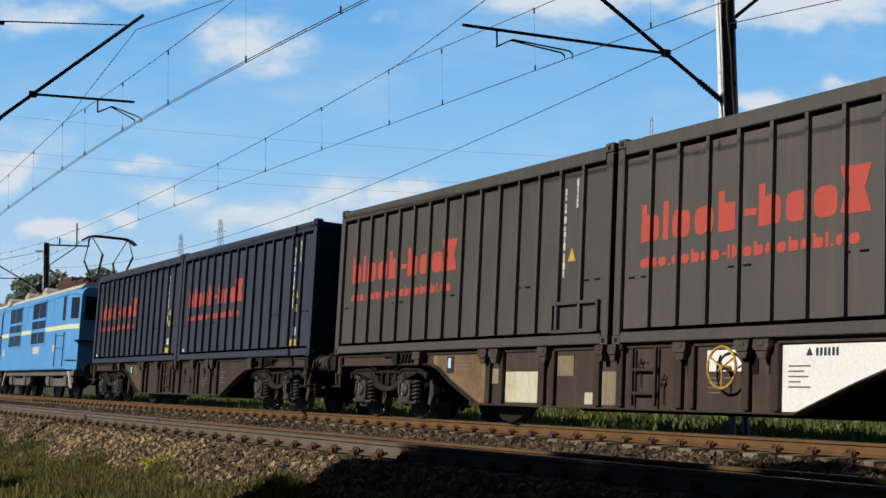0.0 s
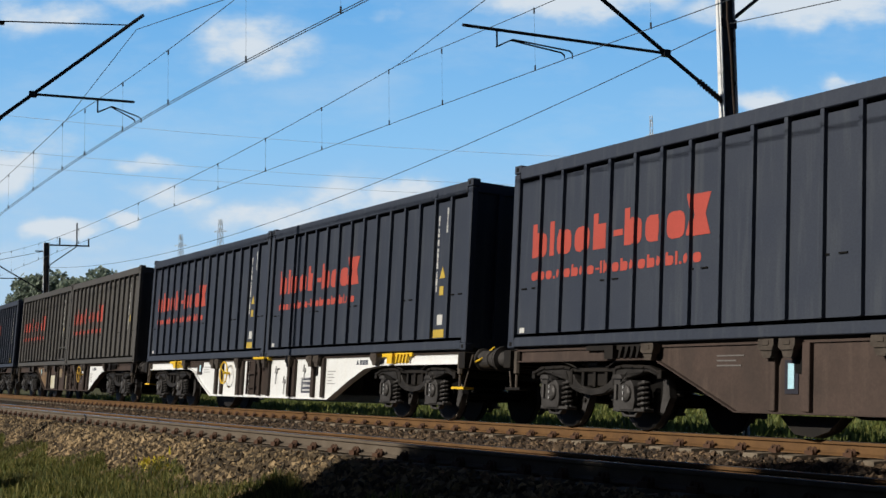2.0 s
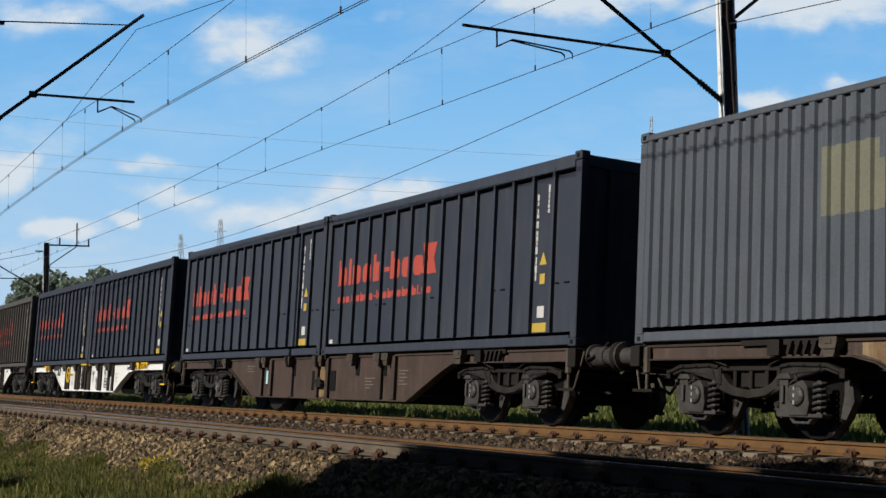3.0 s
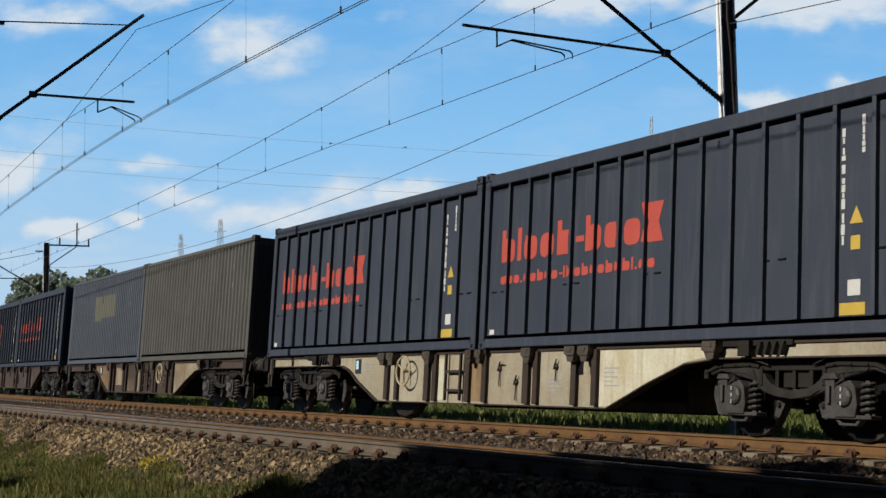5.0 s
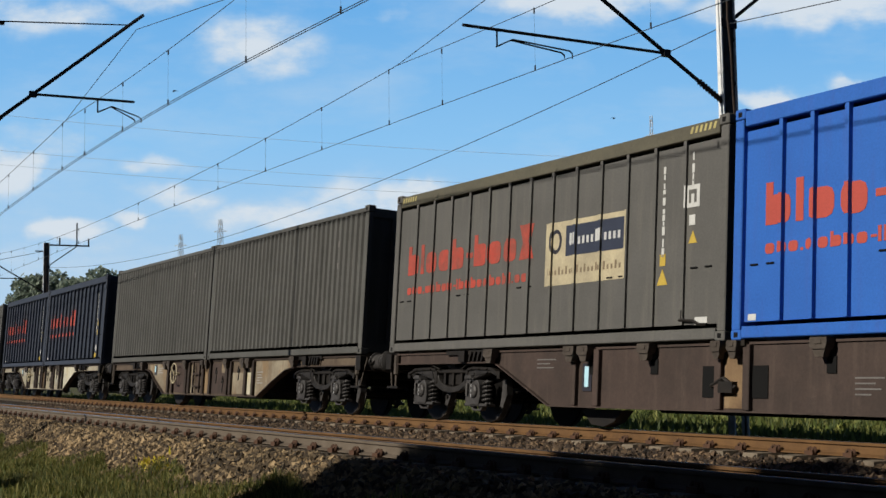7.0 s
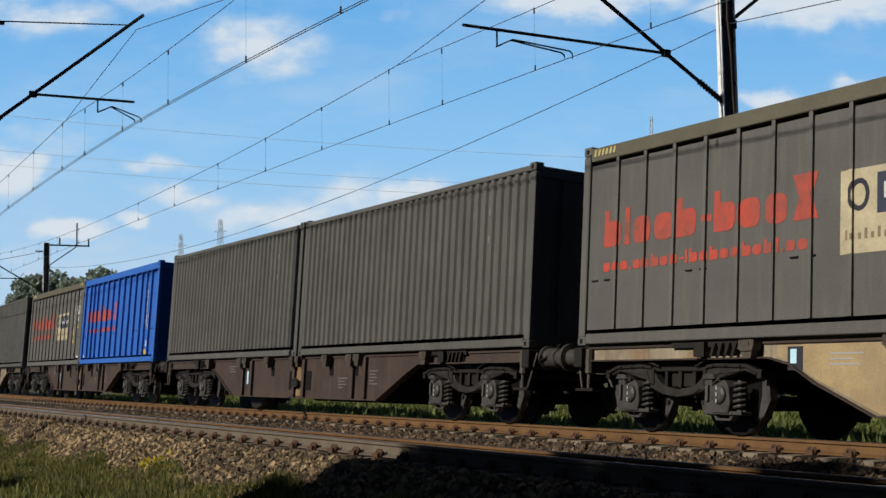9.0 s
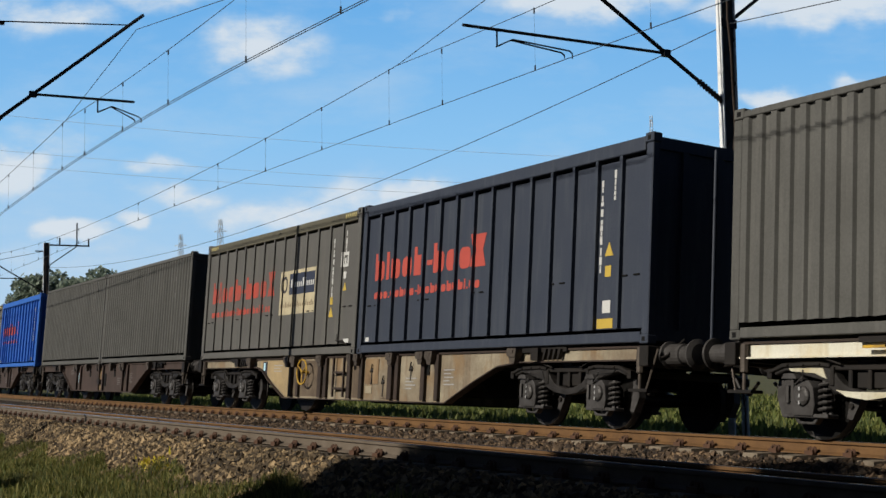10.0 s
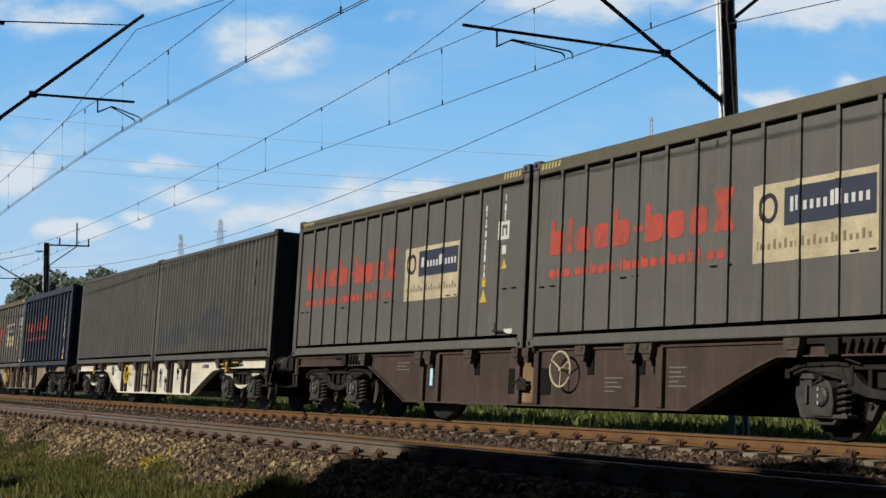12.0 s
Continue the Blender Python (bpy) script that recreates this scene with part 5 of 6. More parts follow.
    if not flip:
        for y in (-0.45, 0.45):
            for q in (-1, 1):
                g = Geo().tube([(5.1 + q * 0.45, y, 4.36), (5.1 + q * 1.45, y * 1.2, 5.12)], 0.04, 6)
                part("lower_arm", g, M["steel_dark"], pan)
                g = Geo().tube([(5.1 + q * 1.45, y * 1.2, 5.12), (5.1 + q * 0.15, y * 1.5, 5.86)], 0.02, 6)
                part("upper_arm", g, M["steel_dark"], pan)
        g = Geo()
        for x in (4.95, 5.25):
            g.tube([(x, -0.98, 5.72), (x, -0.78, 5.86), (x, -0.55, 5.92), (x, 0.55, 5.92), (x, 0.78, 5.86), (x, 0.98, 5.72)], 0.035, 6)
        part("pantograph_head", g, M["steel_dark"], pan)
    return w


# ---- overhead line ----
def insulator_on(parent, a, b, r=0.055):
    a, b = Vector(a), Vector(b)
    ln = (b - a).length
    rings = []
    for i in range(9):
        rings += [(ln * i / 8, r * 0.5), (ln * (i + 0.35) / 8.4, r)]
    part("insulator", Geo().lathe(a, (b - a).normalized(), rings, 10), M["insulator"], parent)


def cantilever(parent, mast_y, z_pivot, z_tie, top, contact, heel):
    """In the mast's own space: x along the line, y across it. The sloping tube, tie, registration tube and steady arms."""
    sgn = 1 if contact[0] > mast_y else -1
    foot = Vector((0, mast_y + sgn * 0.12, z_pivot))
    tip = Vector((0, top[0], top[1]))
    d = (tip - foot).normalized()
    insulator_on(parent, foot, foot + d * 0.62, 0.06)
    part("cantilever_tube", Geo().tube([foot + d * 0.55, tip], 0.036, 8), M["catenary"], parent)
    g = Geo().tube([(0, mast_y + sgn * 0.12, z_tie), (0, top[0] - sgn * 0.3, top[1] - 0.25)], 0.014, 6)
    part("tie_rod", g, M["catenary"], parent)
    insulator_on(parent, (0, mast_y + sgn * 0.2, z_tie), (0, mast_y + sgn * 0.62, z_tie), 0.05)
    k = (heel[1] - foot.z) / (tip.z - foot.z)
    joint = foot.lerp(tip, k)
    reg = Geo().tube([joint, (0, heel[0], heel[1] + 0.02)], 0.027, 8)
    part("registration_tube", reg, M["catenary"], parent)
    part("joint_clamp", Geo().box(-0.05, 0.05, joint.y - 0.07, joint.y + 0.07, joint.z - 0.06, joint.z + 0.06), M["catenary"], parent)
    hy = heel[2]
    arms = Geo().tube([(0, hy, heel[1]), (0, hy, heel[1] - 0.26)], 0.016, 6)
    s2 = 1 if contact[0] > hy else -1
    for dx, cy, dz in ((-0.03, contact[0] - s2 * 0.12, -0.03), (0.03, contact[0], 0.0)):
        arms.tube([(dx, hy, heel[1] - 0.26), (dx, hy + s2 * 0.28, heel[1] - 0.12), (dx, cy - s2 * 0.06, contact[1] + 0.13 + dz), (dx, cy, contact[1] + 0.09 + dz), (dx, cy, contact[1] + 0.01)], 0.014, 6)
    part("steady_arm", arms, M["catenary"], parent)


def mast(s, far, label):
    """A steel mast with its cantilever; masts behind the train also carry a feeder bracket."""
    y = 16.16 if far else 4.65
    w = thing("catenary_mast", label, "catenary mast", "masts of the overhead line")
    p0 = place(s, y, 0)
    w.matrix_basis = Matrix.Translation(p0) @ pose(0, 0, 0, 0, 0, math.degrees(K * s))
    z0, z1 = (-0.9, 8.45) if far else (-1.0, 8.6)
    pole = Geo()
    for dy in (-0.155, 0.155):
        pole.add([(sx * k, dy + sy * 0.015, z) for z, k in ((z0, 0.085), (z1, 0.062)) for sx, sy in ((-1, -1), (1, -1), (1, 1), (-1, 1))],
                 [(0, 1, 2, 3), (4, 7, 6, 5), (0, 4, 5, 1), (1, 5, 6, 2), (2, 6, 7, 3), (3, 7, 4, 0)])
    part("mast_flange", pole, M["mast_white"], w)
    # the web's shade is painted in; the flanges keep the bright steel
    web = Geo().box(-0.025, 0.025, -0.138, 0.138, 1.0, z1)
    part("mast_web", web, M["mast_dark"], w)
    lace = Geo()
    n = 22
    for sx in (-1, 1):
        for i in range(n):
            za, zb = z0 + 0.4 + (z1 - z0 - 0.5) * i / n, z0 + 0.4 + (z1 - z0 - 0.5) * (i + 1) / n
            lace.tube([(sx * 0.055, -0.135 if i % 2 else 0.135, za), (sx * 0.055, 0.135 if i % 2 else -0.135, zb)], 0.012, 4)
    part("mast_lacing", lace, M["post_brown"], w)
    part("mast_footing", Geo().box(-0.3, 0.3, -0.3, 0.3, z0 - 0.2, z0 + 0.35), M["concrete"], w)
    if far:
        cantilever(w, 0.0, 5.59, 7.95, (-3.40, 7.52), (-3.41, 6.02), (-5.51, 6.34, -4.87))
        br = Geo().box(-0.04, 0.04, -0.1, 2.45, 8.28, 8.36)
        br.tube([(0, 0.05, 7.05), (0, 1.72, 8.28)], 0.035, 6)
        br.box(-0.03, 0.03, 1.68, 1.75, 8.3, 9.65).box(-0.03, 0.03, 0.70, 0.78, 8.3, 8.75).box(-0.03, 0.03, 2.36, 2.43, 8.3, 8.75)
        part("feeder_bracket", br, M["catenary"], w)
        part("wire_clamp", Geo().box(-0.07, 0.07, -0.16, 0.2, 6.95, 7.11), M["catenary"], w)
        cab = Geo().tube([(0.13 + 0.03 * math.sin(i * 1.3), -0.02 + 0.05 * math.sin(i * 0.8), z0 + 0.3 + i * 0.35) for i in range(24)], 0.018, 5)
        part("earth_cable", cab, M["post_brown"], w)
    else:
        cantilever(w, 0.0, 5.58, 7.87, (3.44, 8.38), (3.40, 6.07), (3.26, 6.49, 2.50))
    return w


def catenary(base_y, support, name, label, z_contact=6.03, twin=False, dip=0.02):
    """Contact wire, messenger, stitch wires and droppers above one track, supported every 60 m."""
    w = thing(name, label, "overhead wire", "overhead line")
    y = base_y + 0.95
    ss = [support + i * 1.5 for i in range(-100, 45)]

    def zc(s):
        d = (s - support + 30) % 60 - 30
        return z_contact - dip * (1 - math.cos(math.pi * d / 30))

    def zm(s):
        d = abs((s - support + 30) % 60 - 30)
        return 8.05 - d * 0.135 if d < 6.3 else 6.55 + 0.65 * ((30 - d) / 23.7) ** 2

    for off in ((-0.03, 0.03) if twin else (0.0,)):
        part("contact_wire", Geo().tube([place(s, y + off, zc(s)) for s in ss], 0.0075, 5), M["wire"], w)
    part("messenger_wire", Geo().tube([place(s, y, zm(s)) for s in sorted(ss + [support + 60 * k + e for k in range(-2, 2) for e in (-6.3, 6.3)])], 0.008, 5), M["wire"], w)
    for k in range(-2, 2):
        c = support + 60 * k
        part("stitch_wire", Geo().tube([place(c + d, y, 7.12 + 0.0022 * d * d) for d in (-6.3, -4, -1.5, 0, 1.5, 4, 6.3)], 0.007, 5), M["wire"], w)
        for d in (-25.6, -21.5, -17.4, -13.7, -10.1, -6.6, -4.3, -1.0, 2.2, 6.4, 10.1, 13.7, 17.4, 21.5, 25.6):
            s = c + d
            top = 7.12 if abs(d) < 6 else zm(s)
            g = Geo().tube([place(s, y, zc(s)), place(s, y, top)], 0.0022, 4)
            g.tube([place(s, y, zc(s) - 0.01), place(s, y, zc(s) + 0.09)], 0.016, 5)
            g.tube([place(s, y, top - 0.08), place(s, y, top + 0.02)], 0.016, 5)
            part("dropper", g, M["wire"], w)
    return w


def strung_wire(name, pts, sag, r, label, material, steps=24):
    g = Geo()
    path = []
    for a, b in zip(pts, pts[1:]):
        a, b = Vector(a), Vector(b)
        path += [a.lerp(b, i / steps) - Vector((0, 0, 4 * sag * (i / steps) * (1 - i / steps))) for i in range(steps)]
    path.append(Vector(pts[-1]))
    return tagged(part(name, g.tube(path, r, 5), material), label, "wire", "overhead line")


def bearing(px, py, dist):
    """A far point by its bearing from the camera: offsets across and up the view at unit depth."""
    d = VIEW.to_3x3() @ Vector((px, py, -1))
    return EYE + d.normalized() * dist


def lattice_pylon(px, py, dist, height, label):
    """A far high-voltage tower."""
    top = bearing(px, py, dist)
    w = thing("pylon", label, "pylon", "power line")
    w.matrix_basis = pose(top.x, top.y, -1.4, 0, 0, 35)
    h = top.z + 1.4
    g = Geo()
    half = lambda z: 3.2 * (1 - z / h) ** 1.2 + 0.5
    lv = [h * k for k in (0, 0.14, 0.27, 0.39, 0.50, 0.60, 0.69, 0.77, 0.84, 0.90, 0.95, 1.0)]
    for a, b in zip(lv, lv[1:]):
        ra, rb = half(a), half(b)
        for sx, sy in ((-1, -1), (1, -1), (1, 1), (-1, 1)):
            g.tube([(sx * ra, sy * ra, a), (sx * rb, sy * rb, b)], 0.10, 4)
        for (ax, ay), (bx, by) in (((-1, -1), (1, -1)), ((1, -1), (1, 1)), ((1, 1), (-1, 1)), ((-1, 1), (-1, -1))):
            g.tube([(ax * ra, ay * ra, a), (bx * rb, by * rb, b)], 0.055, 4)
            g.tube([(bx * ra, by * ra, a), (ax * rb, ay * rb, b)], 0.055, 4)
    part("tower", g, M["pylon"], w)
    for z, r in ((0.70, 5.5), (0.82, 4.2), (0.92, 3.0)):
        a = Geo()
        for sx in (-1, 1):
            a.tube([(0, 0, h * z + 1.0), (sx * r, 0, h * z)], 0.1, 4).tube([(0, 0, h * z), (sx * r, 0, h * z)], 0.1, 4)
        part("cross_arm", a, M["pylon"], w)


# ---- trees ----
def tree(x, y, z, height, spread, seed, leaves, leaf, label, low=0.25, foliage="leaf"):
    rng = random.Random(seed)
    w = thing("tree", label, "tree", "trees by the line")
    w.matrix_basis = pose(x, y, z)
    g = Geo()
    bend = [(rng.uniform(-0.2, 0.2) * i, rng.uniform(-0.2, 0.2) * i, height * 0.8 * i / 5) for i in range(6)]
    g.tube(bend, [height * 0.022 * (1 - i / 6) + 0.03 for i in range(6)], 8)
    knots = []
    for i in range(11):
        f = low + (0.95 - low) * i / 10
        a = rng.uniform(0, 6.28)
        r = spread * (0.45 + 0.55 * math.sin(math.pi * min(1, (f - low) / (1 - low) * 0.9 + 0.12))) * rng.uniform(0.7, 1.1)
        base = Vector((0, 0, height * f * 0.8))
        end = base + Vector((math.cos(a) * r, math.sin(a) * r, height * 0.14 * rng.uniform(0.5, 1.3)))
        midp = base.lerp(end, 0.5) + Vector((0, 0, 0.03 * height))
        g.tube([base, midp, end], [height * 0.009, height * 0.006, height * 0.002], 5)
        knots += [(base.lerp(end, q), spread * rng.uniform(0.22, 0.4)) for q in (0.45, 0.75, 1.0)]
    knots.append((Vector((bend[-1][0], bend[-1][1], height * 0.88)), spread * 0.35))
    part("trunk", g, M["bark"], w)
    nr = np.random.default_rng(seed)
    idx = nr.integers(0, len(knots), leaves)
    c = np.array([tuple(k[0]) for k in knots])[idx]
    rad = np.array([k[1] for k in knots])[idx]
    d = nr.normal(size=(leaves, 3))
    d /= np.linalg.norm(d, axis=1, keepdims=True)
    pos = c + d * (rad * nr.uniform(0.2, 1.0, leaves) ** 0.5)[:, None] * np.array([1, 1, 0.75])
    u = nr.normal(size=(leaves, 3))
    u /= np.linalg.norm(u, axis=1, keepdims=True)
    v = np.cross(u, nr.normal(size=(leaves, 3)))
    v /= np.linalg.norm(v, axis=1, keepdims=True)
    sz = (leaf * nr.uniform(0.6, 1.4, leaves))[:, None]
    q = np.stack([pos - u * sz, pos + v * sz * 0.6, pos + u * sz, pos - v * sz * 0.6], 1)
    f = np.arange(leaves * 4).reshape(-1, 4)
    crown = stuff_mesh("crown", q.reshape(-1, 3), f, M[foliage])
    crown.parent = w
    return w


# ---- clouds ----
def cloud_backdrop():
    """A far curved sheet that carries the broken cloud and drifts slowly."""
    m, n, l, b = nodes_of("broken_white_cloud")
    n.remove(b)
    uv = n.new("ShaderNodeUVMap").outputs[0]

    def vec(op, a, c):
        k = n.new("ShaderNodeVectorMath")
        k.operation = op
        l.new(a, k.inputs[0])
        if isinstance(c, tuple):
            k.inputs[1].default_value = c
        else:
            l.new(c, k.inputs[1])
        return k

    def num(op, a, c, d=None):
        k = n.new("ShaderNodeMath")
        k.operation = op
        for i, v in enumerate((a, c, d)):
            if v is None:
                continue
            if isinstance(v, (int, float)):
                k.inputs[i].default_value = v
            else:
                l.new(v, k.inputs[i])
        return k.outputs[0]

    wob = n.new("ShaderNodeTexNoise")
    wob.inputs["Scale"].default_value, wob.inputs["Detail"].default_value = 7.0, 8
    l.new(uv, wob.inputs["Vector"])
    shifted = vec("ADD", uv, vec("MULTIPLY", vec("SUBTRACT", wob.outputs["Color"], (0.5, 0.5, 0.5)).outputs[0], (0.16, 0.10, 0)).outputs[0]).outputs[0]
    # centre across and up, half widths, weight: one row a cloud
    banks = [(0.44, 0.085, 0.17, 0.075, 0.85), (1.02, -0.01, 0.28, 0.065, 1.0), (0.06, 0.03, 0.22, 0.06, 0.75), (0.27, -0.01, 0.16, 0.04, 0.7), (1.42, 0.01, 0.28, 0.06, 1.0), (0.0, 0.30, 0.085, 0.065, 1.0),
             (0.25, 0.30, 0.12, 0.025, 0.7), (0.30, 0.352, 0.13, 0.04, 0.7), (0.11, 0.415, 0.11, 0.035, 1.0), (0.22, 0.40, 0.05, 0.025, 0.9), (0.47, 0.385, 0.22, 0.055, 0.85), (0.70, 0.345, 0.13, 0.03, 0.95),
             (1.35, 0.175, 0.075, 0.032, 1.0), (1.49, 0.15, 0.06, 0.02, 0.8), (0.68, 0.015, 0.06, 0.03, 0.5), (0.15, 0.47, 0.6, 0.07, 0.55), (0.60, 0.36, 0.30, 0.06, 0.7),
             (0.22, 0.37, 0.42, 0.10, 0.42), (0.06, 0.25, 0.15, 0.06, 0.55)]
    total = None
    for cx, cy, rx, ry, wt in banks:
        dlt = vec("MULTIPLY", vec("SUBTRACT", shifted, (cx, cy, 0)).outputs[0], (1 / rx, 1 / ry, 0)).outputs[0]
        ln = n.new("ShaderNodeVectorMath")
        ln.operation = "LENGTH"
        l.new(dlt, ln.inputs[0])
        mr = n.new("ShaderNodeMapRange")
        mr.interpolation_type = "SMOOTHSTEP"
        for i, v in ((1, 1.35), (2, 0.1), (3, 0.0), (4, wt)):
            mr.inputs[i].default_value = v
        l.new(ln.outputs["Value"], mr.inputs[0])
        total = mr.outputs[0] if total is None else num("MAXIMUM", total, mr.outputs[0])
    fine = n.new("ShaderNodeTexNoise")
    fine.inputs["Scale"].default_value, fine.inputs["Detail"].default_value, fine.inputs["Roughness"].default_value = 16.0, 7, 0.6
    l.new(vec("MULTIPLY", uv, (0.6, 1.3, 1)).outputs[0], fine.inputs["Vector"])
    field = num("ADD", total, num("MULTIPLY", num("SUBTRACT", fine.outputs[0], 0.5), 1.35))
    crisp = n.new("ShaderNodeMapRange")
    crisp.interpolation_type = "SMOOTHSTEP"
    for i, v in ((1, 0.10), (2, 1.0), (3, 0.0), (4, 1.0)):
        crisp.inputs[i].default_value = v
    l.new(field, crisp.inputs[0])
    body = num("MULTIPLY", crisp.outputs[0], num("MINIMUM", num("MULTIPLY", total, 1.5), 1.0))
    veil = n.new("ShaderNodeTexNoise")
    veil.inputs["Scale"].default_value, veil.inputs["Detail"].default_value, veil.inputs["Roughness"].default_value = 3.2, 7, 0.62
    l.new(vec("MULTIPLY", uv, (0.55, 1.5, 1)).outputs[0], veil.inputs["Vector"])
    thin = ramp(n, l, veil.outputs[0], [(0.46, (0, 0, 0)), (0.72, (0.5, 0.5, 0.5))])
    body = num("MAXIMUM", body, thin)
    haze = n.new("ShaderNodeSeparateXYZ")
    l.new(uv, haze.inputs[0])
    blue = ramp(n, l, haze.outputs[1], [(0.0, (0.15, 0.43, 0.82)), (0.25, (0.26, 0.55, 0.88)), (0.55, (0.46, 0.65, 0.84))])
    edge = n.new("ShaderNodeMapRange")
    edge.interpolation_type = "SMOOTHSTEP"
    for i, v in ((1, -0.35), (2, -0.1), (3, 0.0), (4, 1.0)):
        edge.inputs[i].default_value = v
    l.new(haze.outputs[1], edge.inputs[0])
    alpha = edge.outputs[0]
    em, tr, ms = n.new("ShaderNodeEmission"), n.new("ShaderNodeBsdfTransparent"), n.new("ShaderNodeMixShader")
    l.new(mix(n, l, num("MINIMUM", body, 0.95), blue, ramp(n, l, body, [(0.0, (0.48, 0.65, 0.83)), (0.45, (0.56, 0.69, 0.82)), (1.0, (0.70, 0.77, 0.84))])), em.inputs[0])
    em.inputs[1].default_value = CLOUD_GLOW
    l.new(alpha, ms.inputs[0])
    l.new(tr.outputs[0], ms.inputs[1])
    l.new(em.outputs[0], ms.inputs[2])
    l.new(ms.outputs[0], n["Material Output"].inputs[0])
    # sheet: a grid across the view, 4 km off
    nx, ny, far = 40, 24, 4000.0
    half = math.tan(radians(37.005) / 2)
    me = bpy.data.meshes.new("cloud_backdrop")
    vs, fs, uvs = [], [], []
    for j in range(ny + 1):
        for i in range(nx + 1):
            u, v = -0.6 + 2.8 * i / nx, -0.5 + 1.18 * j / ny
            d = VIEW.to_3x3() @ Vector(((u / 1.568 * 2 - 1) * half, (0.882 - 2 * v) / 1.568 * half, -1))
            vs.append(tuple(EYE + d.normalized() * far))
            uvs.append((u, v))
    for j in range(ny):
        for i in range(nx):
            a = j * (nx + 1) + i
            fs.append((a, a + 1, a + nx + 2, a + nx + 1))
    me.from_pydata(vs, [], fs)
    me.materials.append(m)
    lay = me.uv_layers.new(name="sheet")
    for lp in me.loops:
        lay.data[lp.index].uv = uvs[lp.vertex_index]
    return tagged(new("cloud_backdrop", me), "broken white fair-weather cloud in a blue sky", "sky", kind="structure")


def bird(label):
    """A small dark bird with spread wings."""
    w = thing("bird", label, "bird", "birds")
    part("body", Geo().lathe((-0.13, 0, 0), (1, 0, 0), [(0, 0.005), (0.04, 0.022), (0.10, 0.035), (0.17, 0.030), (0.22, 0.024), (0.25, 0.018), (0.27, 0.004)], 10), M["feather"], w)
    part("tail", Geo().prism([(-0.22, 0.0), (-0.12, 0.012), (-0.12, -0.006)], -0.03, 0.03), M["feather"], w)
    for sy in (-1, 1):
        g = Geo().add([(0.07, 0, 0.008), (-0.06, 0, 0.0), (-0.03, sy * 0.14, 0.0), (-0.07, sy * 0.26, 0.0), (0.06, sy * 0.13, 0.008),
                       (0.07, 0, 0.0), (-0.06, 0, -0.006), (-0.03, sy * 0.14, -0.006), (-0.07, sy * 0.26, -0.004), (0.06, sy * 0.13, 0.0)],
                      [(0, 1, 2, 3, 4), (9, 8, 7, 6, 5), (0, 5, 6, 1), (1, 6, 7, 2), (2, 7, 8, 3), (3, 8, 9, 4), (4, 9, 5, 0)])
        part("wing", g, M["feather"], w)
    return w


CLOUD_GLOW = 0.984
birds = [bird("small dark bird in level flight"), bird("small dark bird climbing away")]
train = train_things()
loco_rear = loco_section("light blue electric locomotive section with raised pantograph", False)
loco_front = loco_section("light blue leading locomotive section with pale roof", True)
clouds = cloud_backdrop()

for s in (-137.6, -77.6, -17.7, 42.3):
    mast(s, True, "tapered steel lattice mast with cantilever and feeder bracket")
for s in (-86.6, -26.6, 33.4):
    mast(s, False, "tapered steel lattice mast with cantilever over the near track")
catenary(FAR, -17.7, "far_overhead_line", "contact wire and messenger with droppers over the train")
catenary(NEAR, -26.6, "near_overhead_line", "twin contact wire and messenger with droppers", 6.07, True, 0.27)
strung_wire("feeder_wire", [place(s, 16.2, 7.03) for s in (-137.6, -77.6, -17.7, 42.3)], 1.24, 0.009, "slack grounding wire strung along the masts", M["wire"])
lattice_pylon(-0.1980, 0.0111, 560, 45, "slender grey lattice pylon far behind the line")
lattice_pylon(-0.1682, 0.0226, 520, 45, "grey lattice pylon far behind the line")
lattice_pylon(0.1571, 0.1007, 640, 45, "thin grey lattice pylon far away")
for (xa, ya), (xb, yb) in (((-0.36, 0.104), (0.20, 0.066)), ((-0.36, 0.077), (0.20, 0.044)), ((-0.36, 0.066), (0.20, 0.036))):
    strung_wire("power_cable", [bearing(xa, ya, 420), bearing(xb, yb, 420)], 2.2, 0.05, "thin high-voltage cable in the distance", M["pylon"])

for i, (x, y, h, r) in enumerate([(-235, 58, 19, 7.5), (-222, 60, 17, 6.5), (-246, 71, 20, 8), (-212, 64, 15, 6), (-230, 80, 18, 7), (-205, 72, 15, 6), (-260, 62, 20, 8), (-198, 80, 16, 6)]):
    tree(x, y, -1.3, h * 1.12, r, 40 + i, 7000, 0.42, "leafy green tree in a far copse, tinted pale as haze", 0.15, "far_leaf")
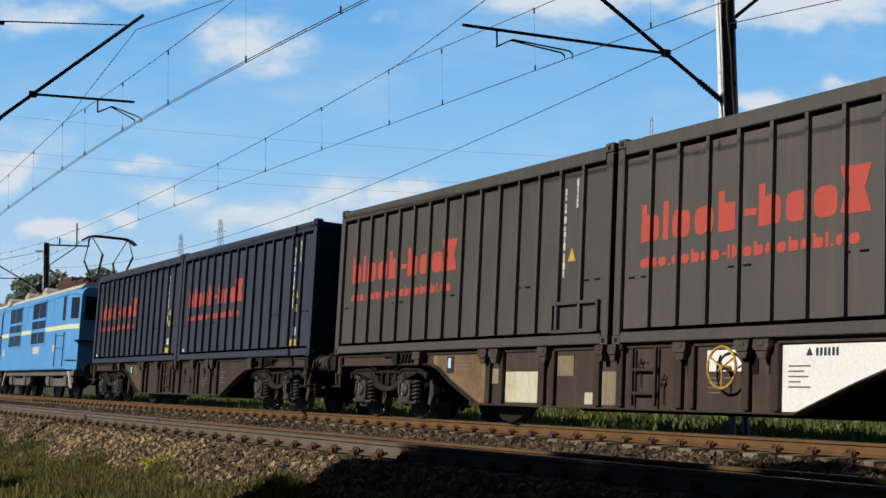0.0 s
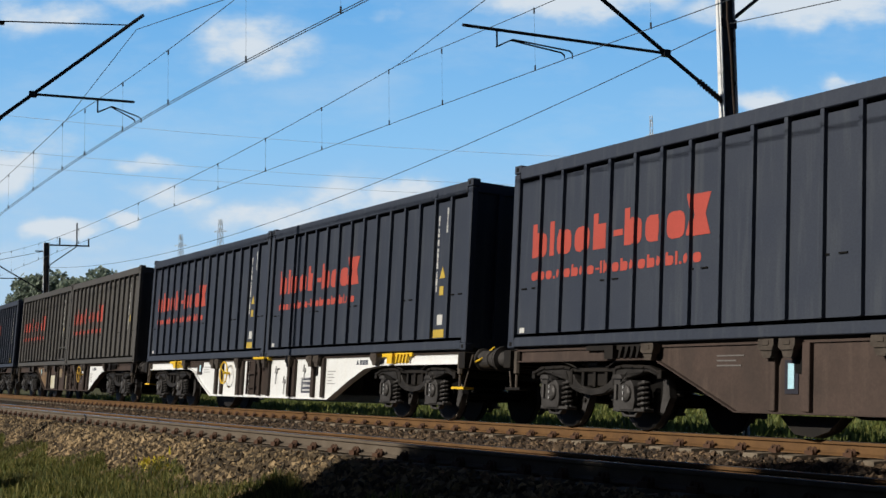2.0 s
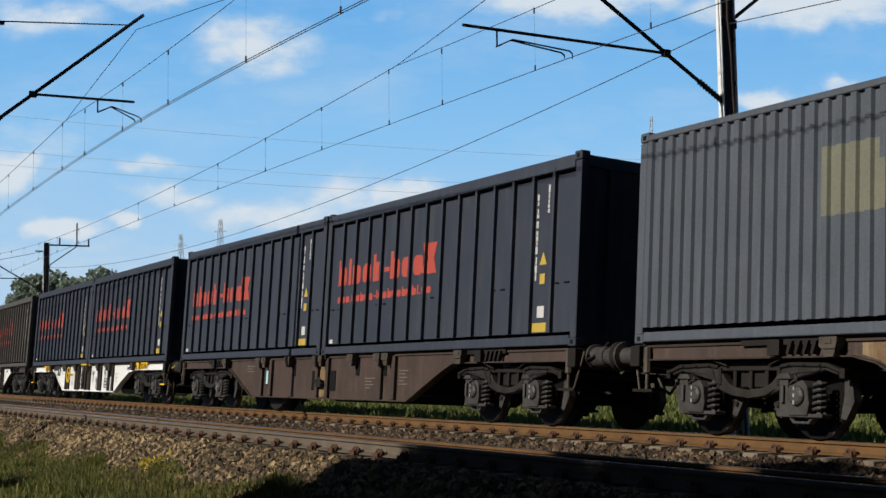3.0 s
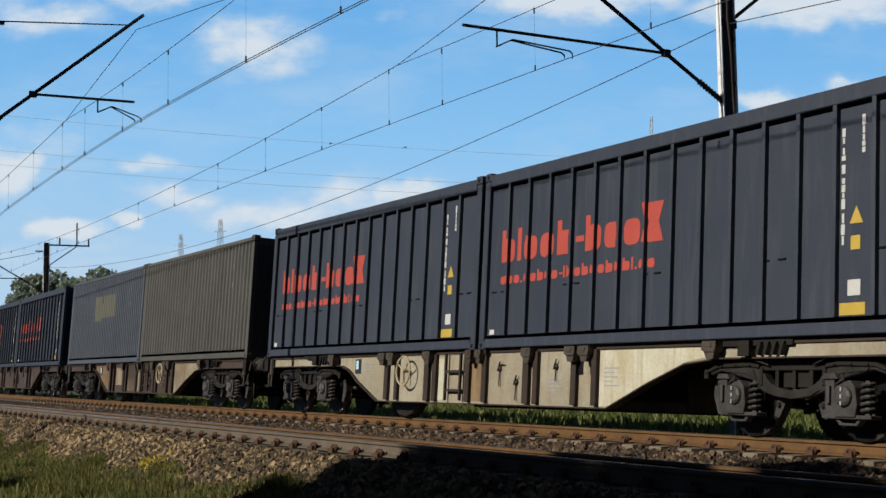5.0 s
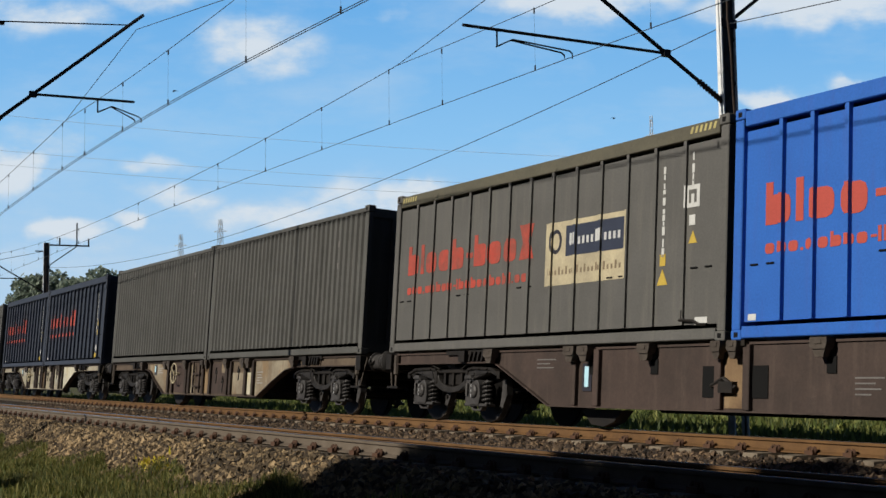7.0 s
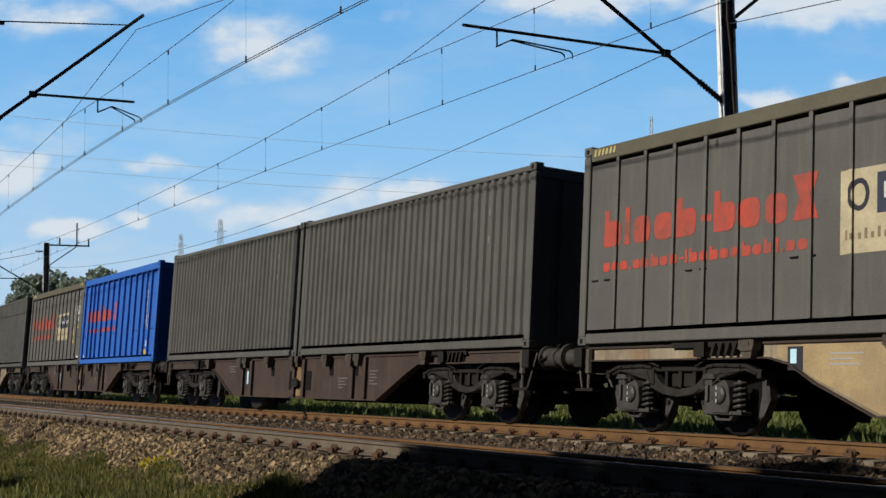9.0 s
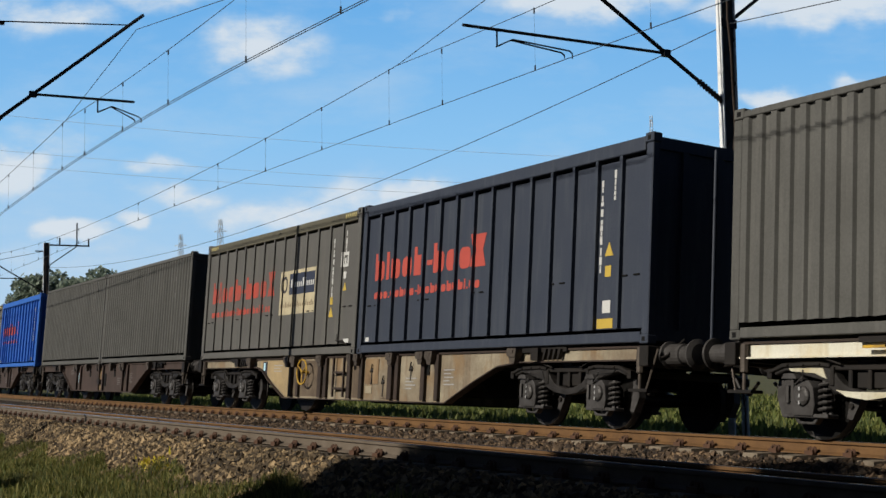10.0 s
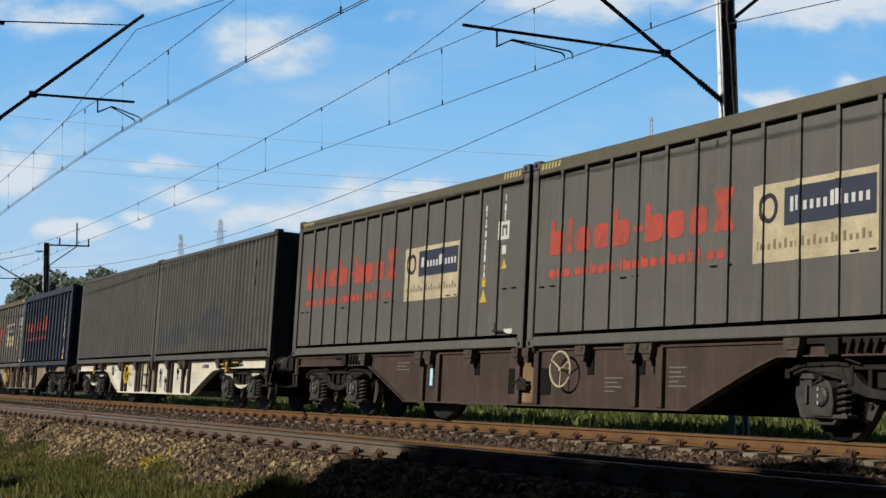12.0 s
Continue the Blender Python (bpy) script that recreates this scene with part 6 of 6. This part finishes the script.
# unseen row behind the camera shades the near track; right-hand trees only cut skylight
for i, (x, y, h, r) in enumerate([(-29.3, -9.5, 5.6, 2.6), (-23.8, -9.4, 7.3, 2.8), (-20.1, -9.3, 7.6, 2.4), (-17.2, -9.5, 7.7, 2), (-12.9, -9.4, 12.4, 2.4), (-10.5, -9.5, 13, 2.6), (-7.1, -9.6, 13.4, 3), (-2.9, -9.4, 13.4, 3.2), (1.7, -9.6, 13.6, 3.4), (7.2, -9.4, 13.4, 3.4), (13.2, -9.5, 19, 4.6),
                                  (-13.9, -7.2, 7.4, 1.6), (-12.4, -7.4, 8.6, 1.9), (19.7, -10, 23, 5.6), (27.7, -11, 24, 6), (36.7, -11, 24, 6), (17, 1.5, 9, 3.2), (-12.1, -7.2, 9.4, 2.4), (-8.5, -7.4, 9.8, 2.4), (-4.7, -7.2, 9.8, 2.4), (-0.7, -7.3, 9.8, 2.6),
                                  (-26.4, -9.6, 7, 2.6), (-21.9, -9.6, 7.4, 2.4), (-18.6, -9.6, 7.6, 2.2), (-10.3, -8.2, 11.4, 2.4)]):
    tree(x, y, -0.8, h, r, 70 + i, 8000, 0.20, "tall leafy tree out of view, placed for its shade", 0.06)

# ---- loose stone and growth ----
stones("shoulder_ballast", M["ballast"], 36000, -38, -7.5, 5.35, 6.50, lambda y: shoulder(y) - 0.012, 0.052, 11, "sunlit crushed stone on the ballast shoulder")
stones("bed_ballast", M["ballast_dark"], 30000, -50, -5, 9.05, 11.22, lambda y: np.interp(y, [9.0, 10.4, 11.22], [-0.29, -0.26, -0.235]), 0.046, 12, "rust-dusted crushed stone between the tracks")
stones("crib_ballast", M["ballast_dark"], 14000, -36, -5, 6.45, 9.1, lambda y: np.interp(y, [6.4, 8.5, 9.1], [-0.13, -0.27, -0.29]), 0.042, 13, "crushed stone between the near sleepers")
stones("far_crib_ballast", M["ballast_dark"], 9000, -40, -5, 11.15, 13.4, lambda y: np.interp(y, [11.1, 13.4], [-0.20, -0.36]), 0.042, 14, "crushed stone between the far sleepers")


def verge(rng, n):
    s = rng.uniform(-38, -9, n)
    return s, 5.72 - np.abs(rng.normal(0, 0.9, n)) + 0.16 * np.sin(s * 1.7) + 0.012 * (s + 18)


def meadow(rng, n):
    return rng.uniform(-85, -6, n), 14.8 + 30 * rng.uniform(0, 1, n) ** 1.35


blades("verge_grass", M["grass_dry"], 62000, verge, shoulder, 0.21, 21, "short dry green verge grass below the ballast", 0.008)
blades("meadow_grass", M["grass"], 90000, meadow, shoulder, 0.40, 22, "tall green meadow grass beyond the track", 0.026, lambda y: np.interp(y, [14.8, 20, 25], [0.40, 0.5, 1.0]))
blades("broad_weeds", M["grass"], 34000, meadow, shoulder, 0.36, 24, "broad-leaved green weeds beyond the track", 0.06, lambda y: np.interp(y, [14.8, 20, 25], [0.45, 0.6, 1.0]))
blades("yellow_flowers", M["flower"], 260, lambda rng, n: (rng.normal(-18.2, 0.35, n), rng.normal(5.80, 0.06, n)), shoulder, 0.17, 23, "small yellow flowering weed at the ballast edge", 0.016)


# ---- what moves ----
def motions():
    times = [0.5 * i for i in range(25)]
    for ob, k, dx, dz in train:
        rows = []
        for t in times:
            s = train_at(t) + PITCH_LENGTH * k + SLACK[k]
            rows.append((t, track_pose(s, FAR, 0.0, CANT) @ pose(dx, 0, dz)))
        walk(ob, rows)
    for ob, off in ((loco_rear, -18.45), (loco_front, -18.45 - 14.9)):
        walk(ob, [(t, track_pose(train_at(t) + off, FAR, 0.0, CANT)) for t in times])
    # every wheelset rolls: one set of keys for each axle place
    sets = [w for ob in (loco_rear, loco_front, *[row[0] for row in train]) for w in ob.children_recursive if w.name.startswith("wheelset")]
    frames = [i / 30 for i in range(361)]
    for ax, r in ((-0.9, 0.46), (0.9, 0.46), (-1.5, 0.61), (1.5, 0.61)):
        group = [w for w in sets if abs(w.matrix_basis.translation.x - ax) < 0.1]
        lead = group[0]
        walk(lead, [(t, Matrix.Translation((ax, 0, r)) @ Matrix.Rotation((train_at(t) - train_at(0)) / r, 4, "Y")) for t in frames])
        for w in group[1:]:
            w.rotation_mode = "QUATERNION"
            w.animation_data_create()
            w.animation_data.action = lead.animation_data.action
            w.animation_data.action_slot = lead.animation_data.action_slot
    # two birds cross behind the train
    flights = [[(0, 0.192, -0.014, 118), (4.8, -0.0743, 0.0764, 96), (6.6, -0.1737, 0.1101, 88), (7.9, -0.29, 0.150, 82), (8.7, -0.40, 0.19, 78), (12, -0.75, 0.30, 70)],
               [(0, -0.30, -0.06, 130), (3.4, -0.13, 0.0, 112), (4.8, -0.0444, 0.0751, 100), (5.8, 0.0329, 0.0802, 98), (6.6, 0.0875, 0.0871, 97), (7.0, 0.1289, 0.0990, 97), (8.4, 0.24, 0.23, 100), (12, 0.60, 0.55, 120)]]
    for ob, rows in zip(birds, flights):
        path = [(t, bearing(a, b, dist)) for t, a, b, dist in rows]
        keyed = []
        for i, (t, q) in enumerate(path):
            d = path[min(i + 1, len(path) - 1)][1] - path[max(i - 1, 0)][1]
            keyed.append((t, pose(q.x, q.y, q.z, 0, 0, math.degrees(math.atan2(d.y, d.x)))))
        walk(ob, keyed)
        for wing in [c for c in ob.children if c.name.startswith("wing")]:
            sy = 1 if wing.data.vertices[3].co.y > 0 else -1
            walk(wing, [(0.1 * i, pose(0, 0, 0, sy * (38 if i % 2 else -18))) for i in range(121)])
    up = Matrix.Translation(EYE)
    walk(clouds, [(t, up @ Matrix.Rotation(radians(-0.62 * t / 12), 4, "Z") @ up.inverted()) for t in (0, 4, 8, 12)])


motions()
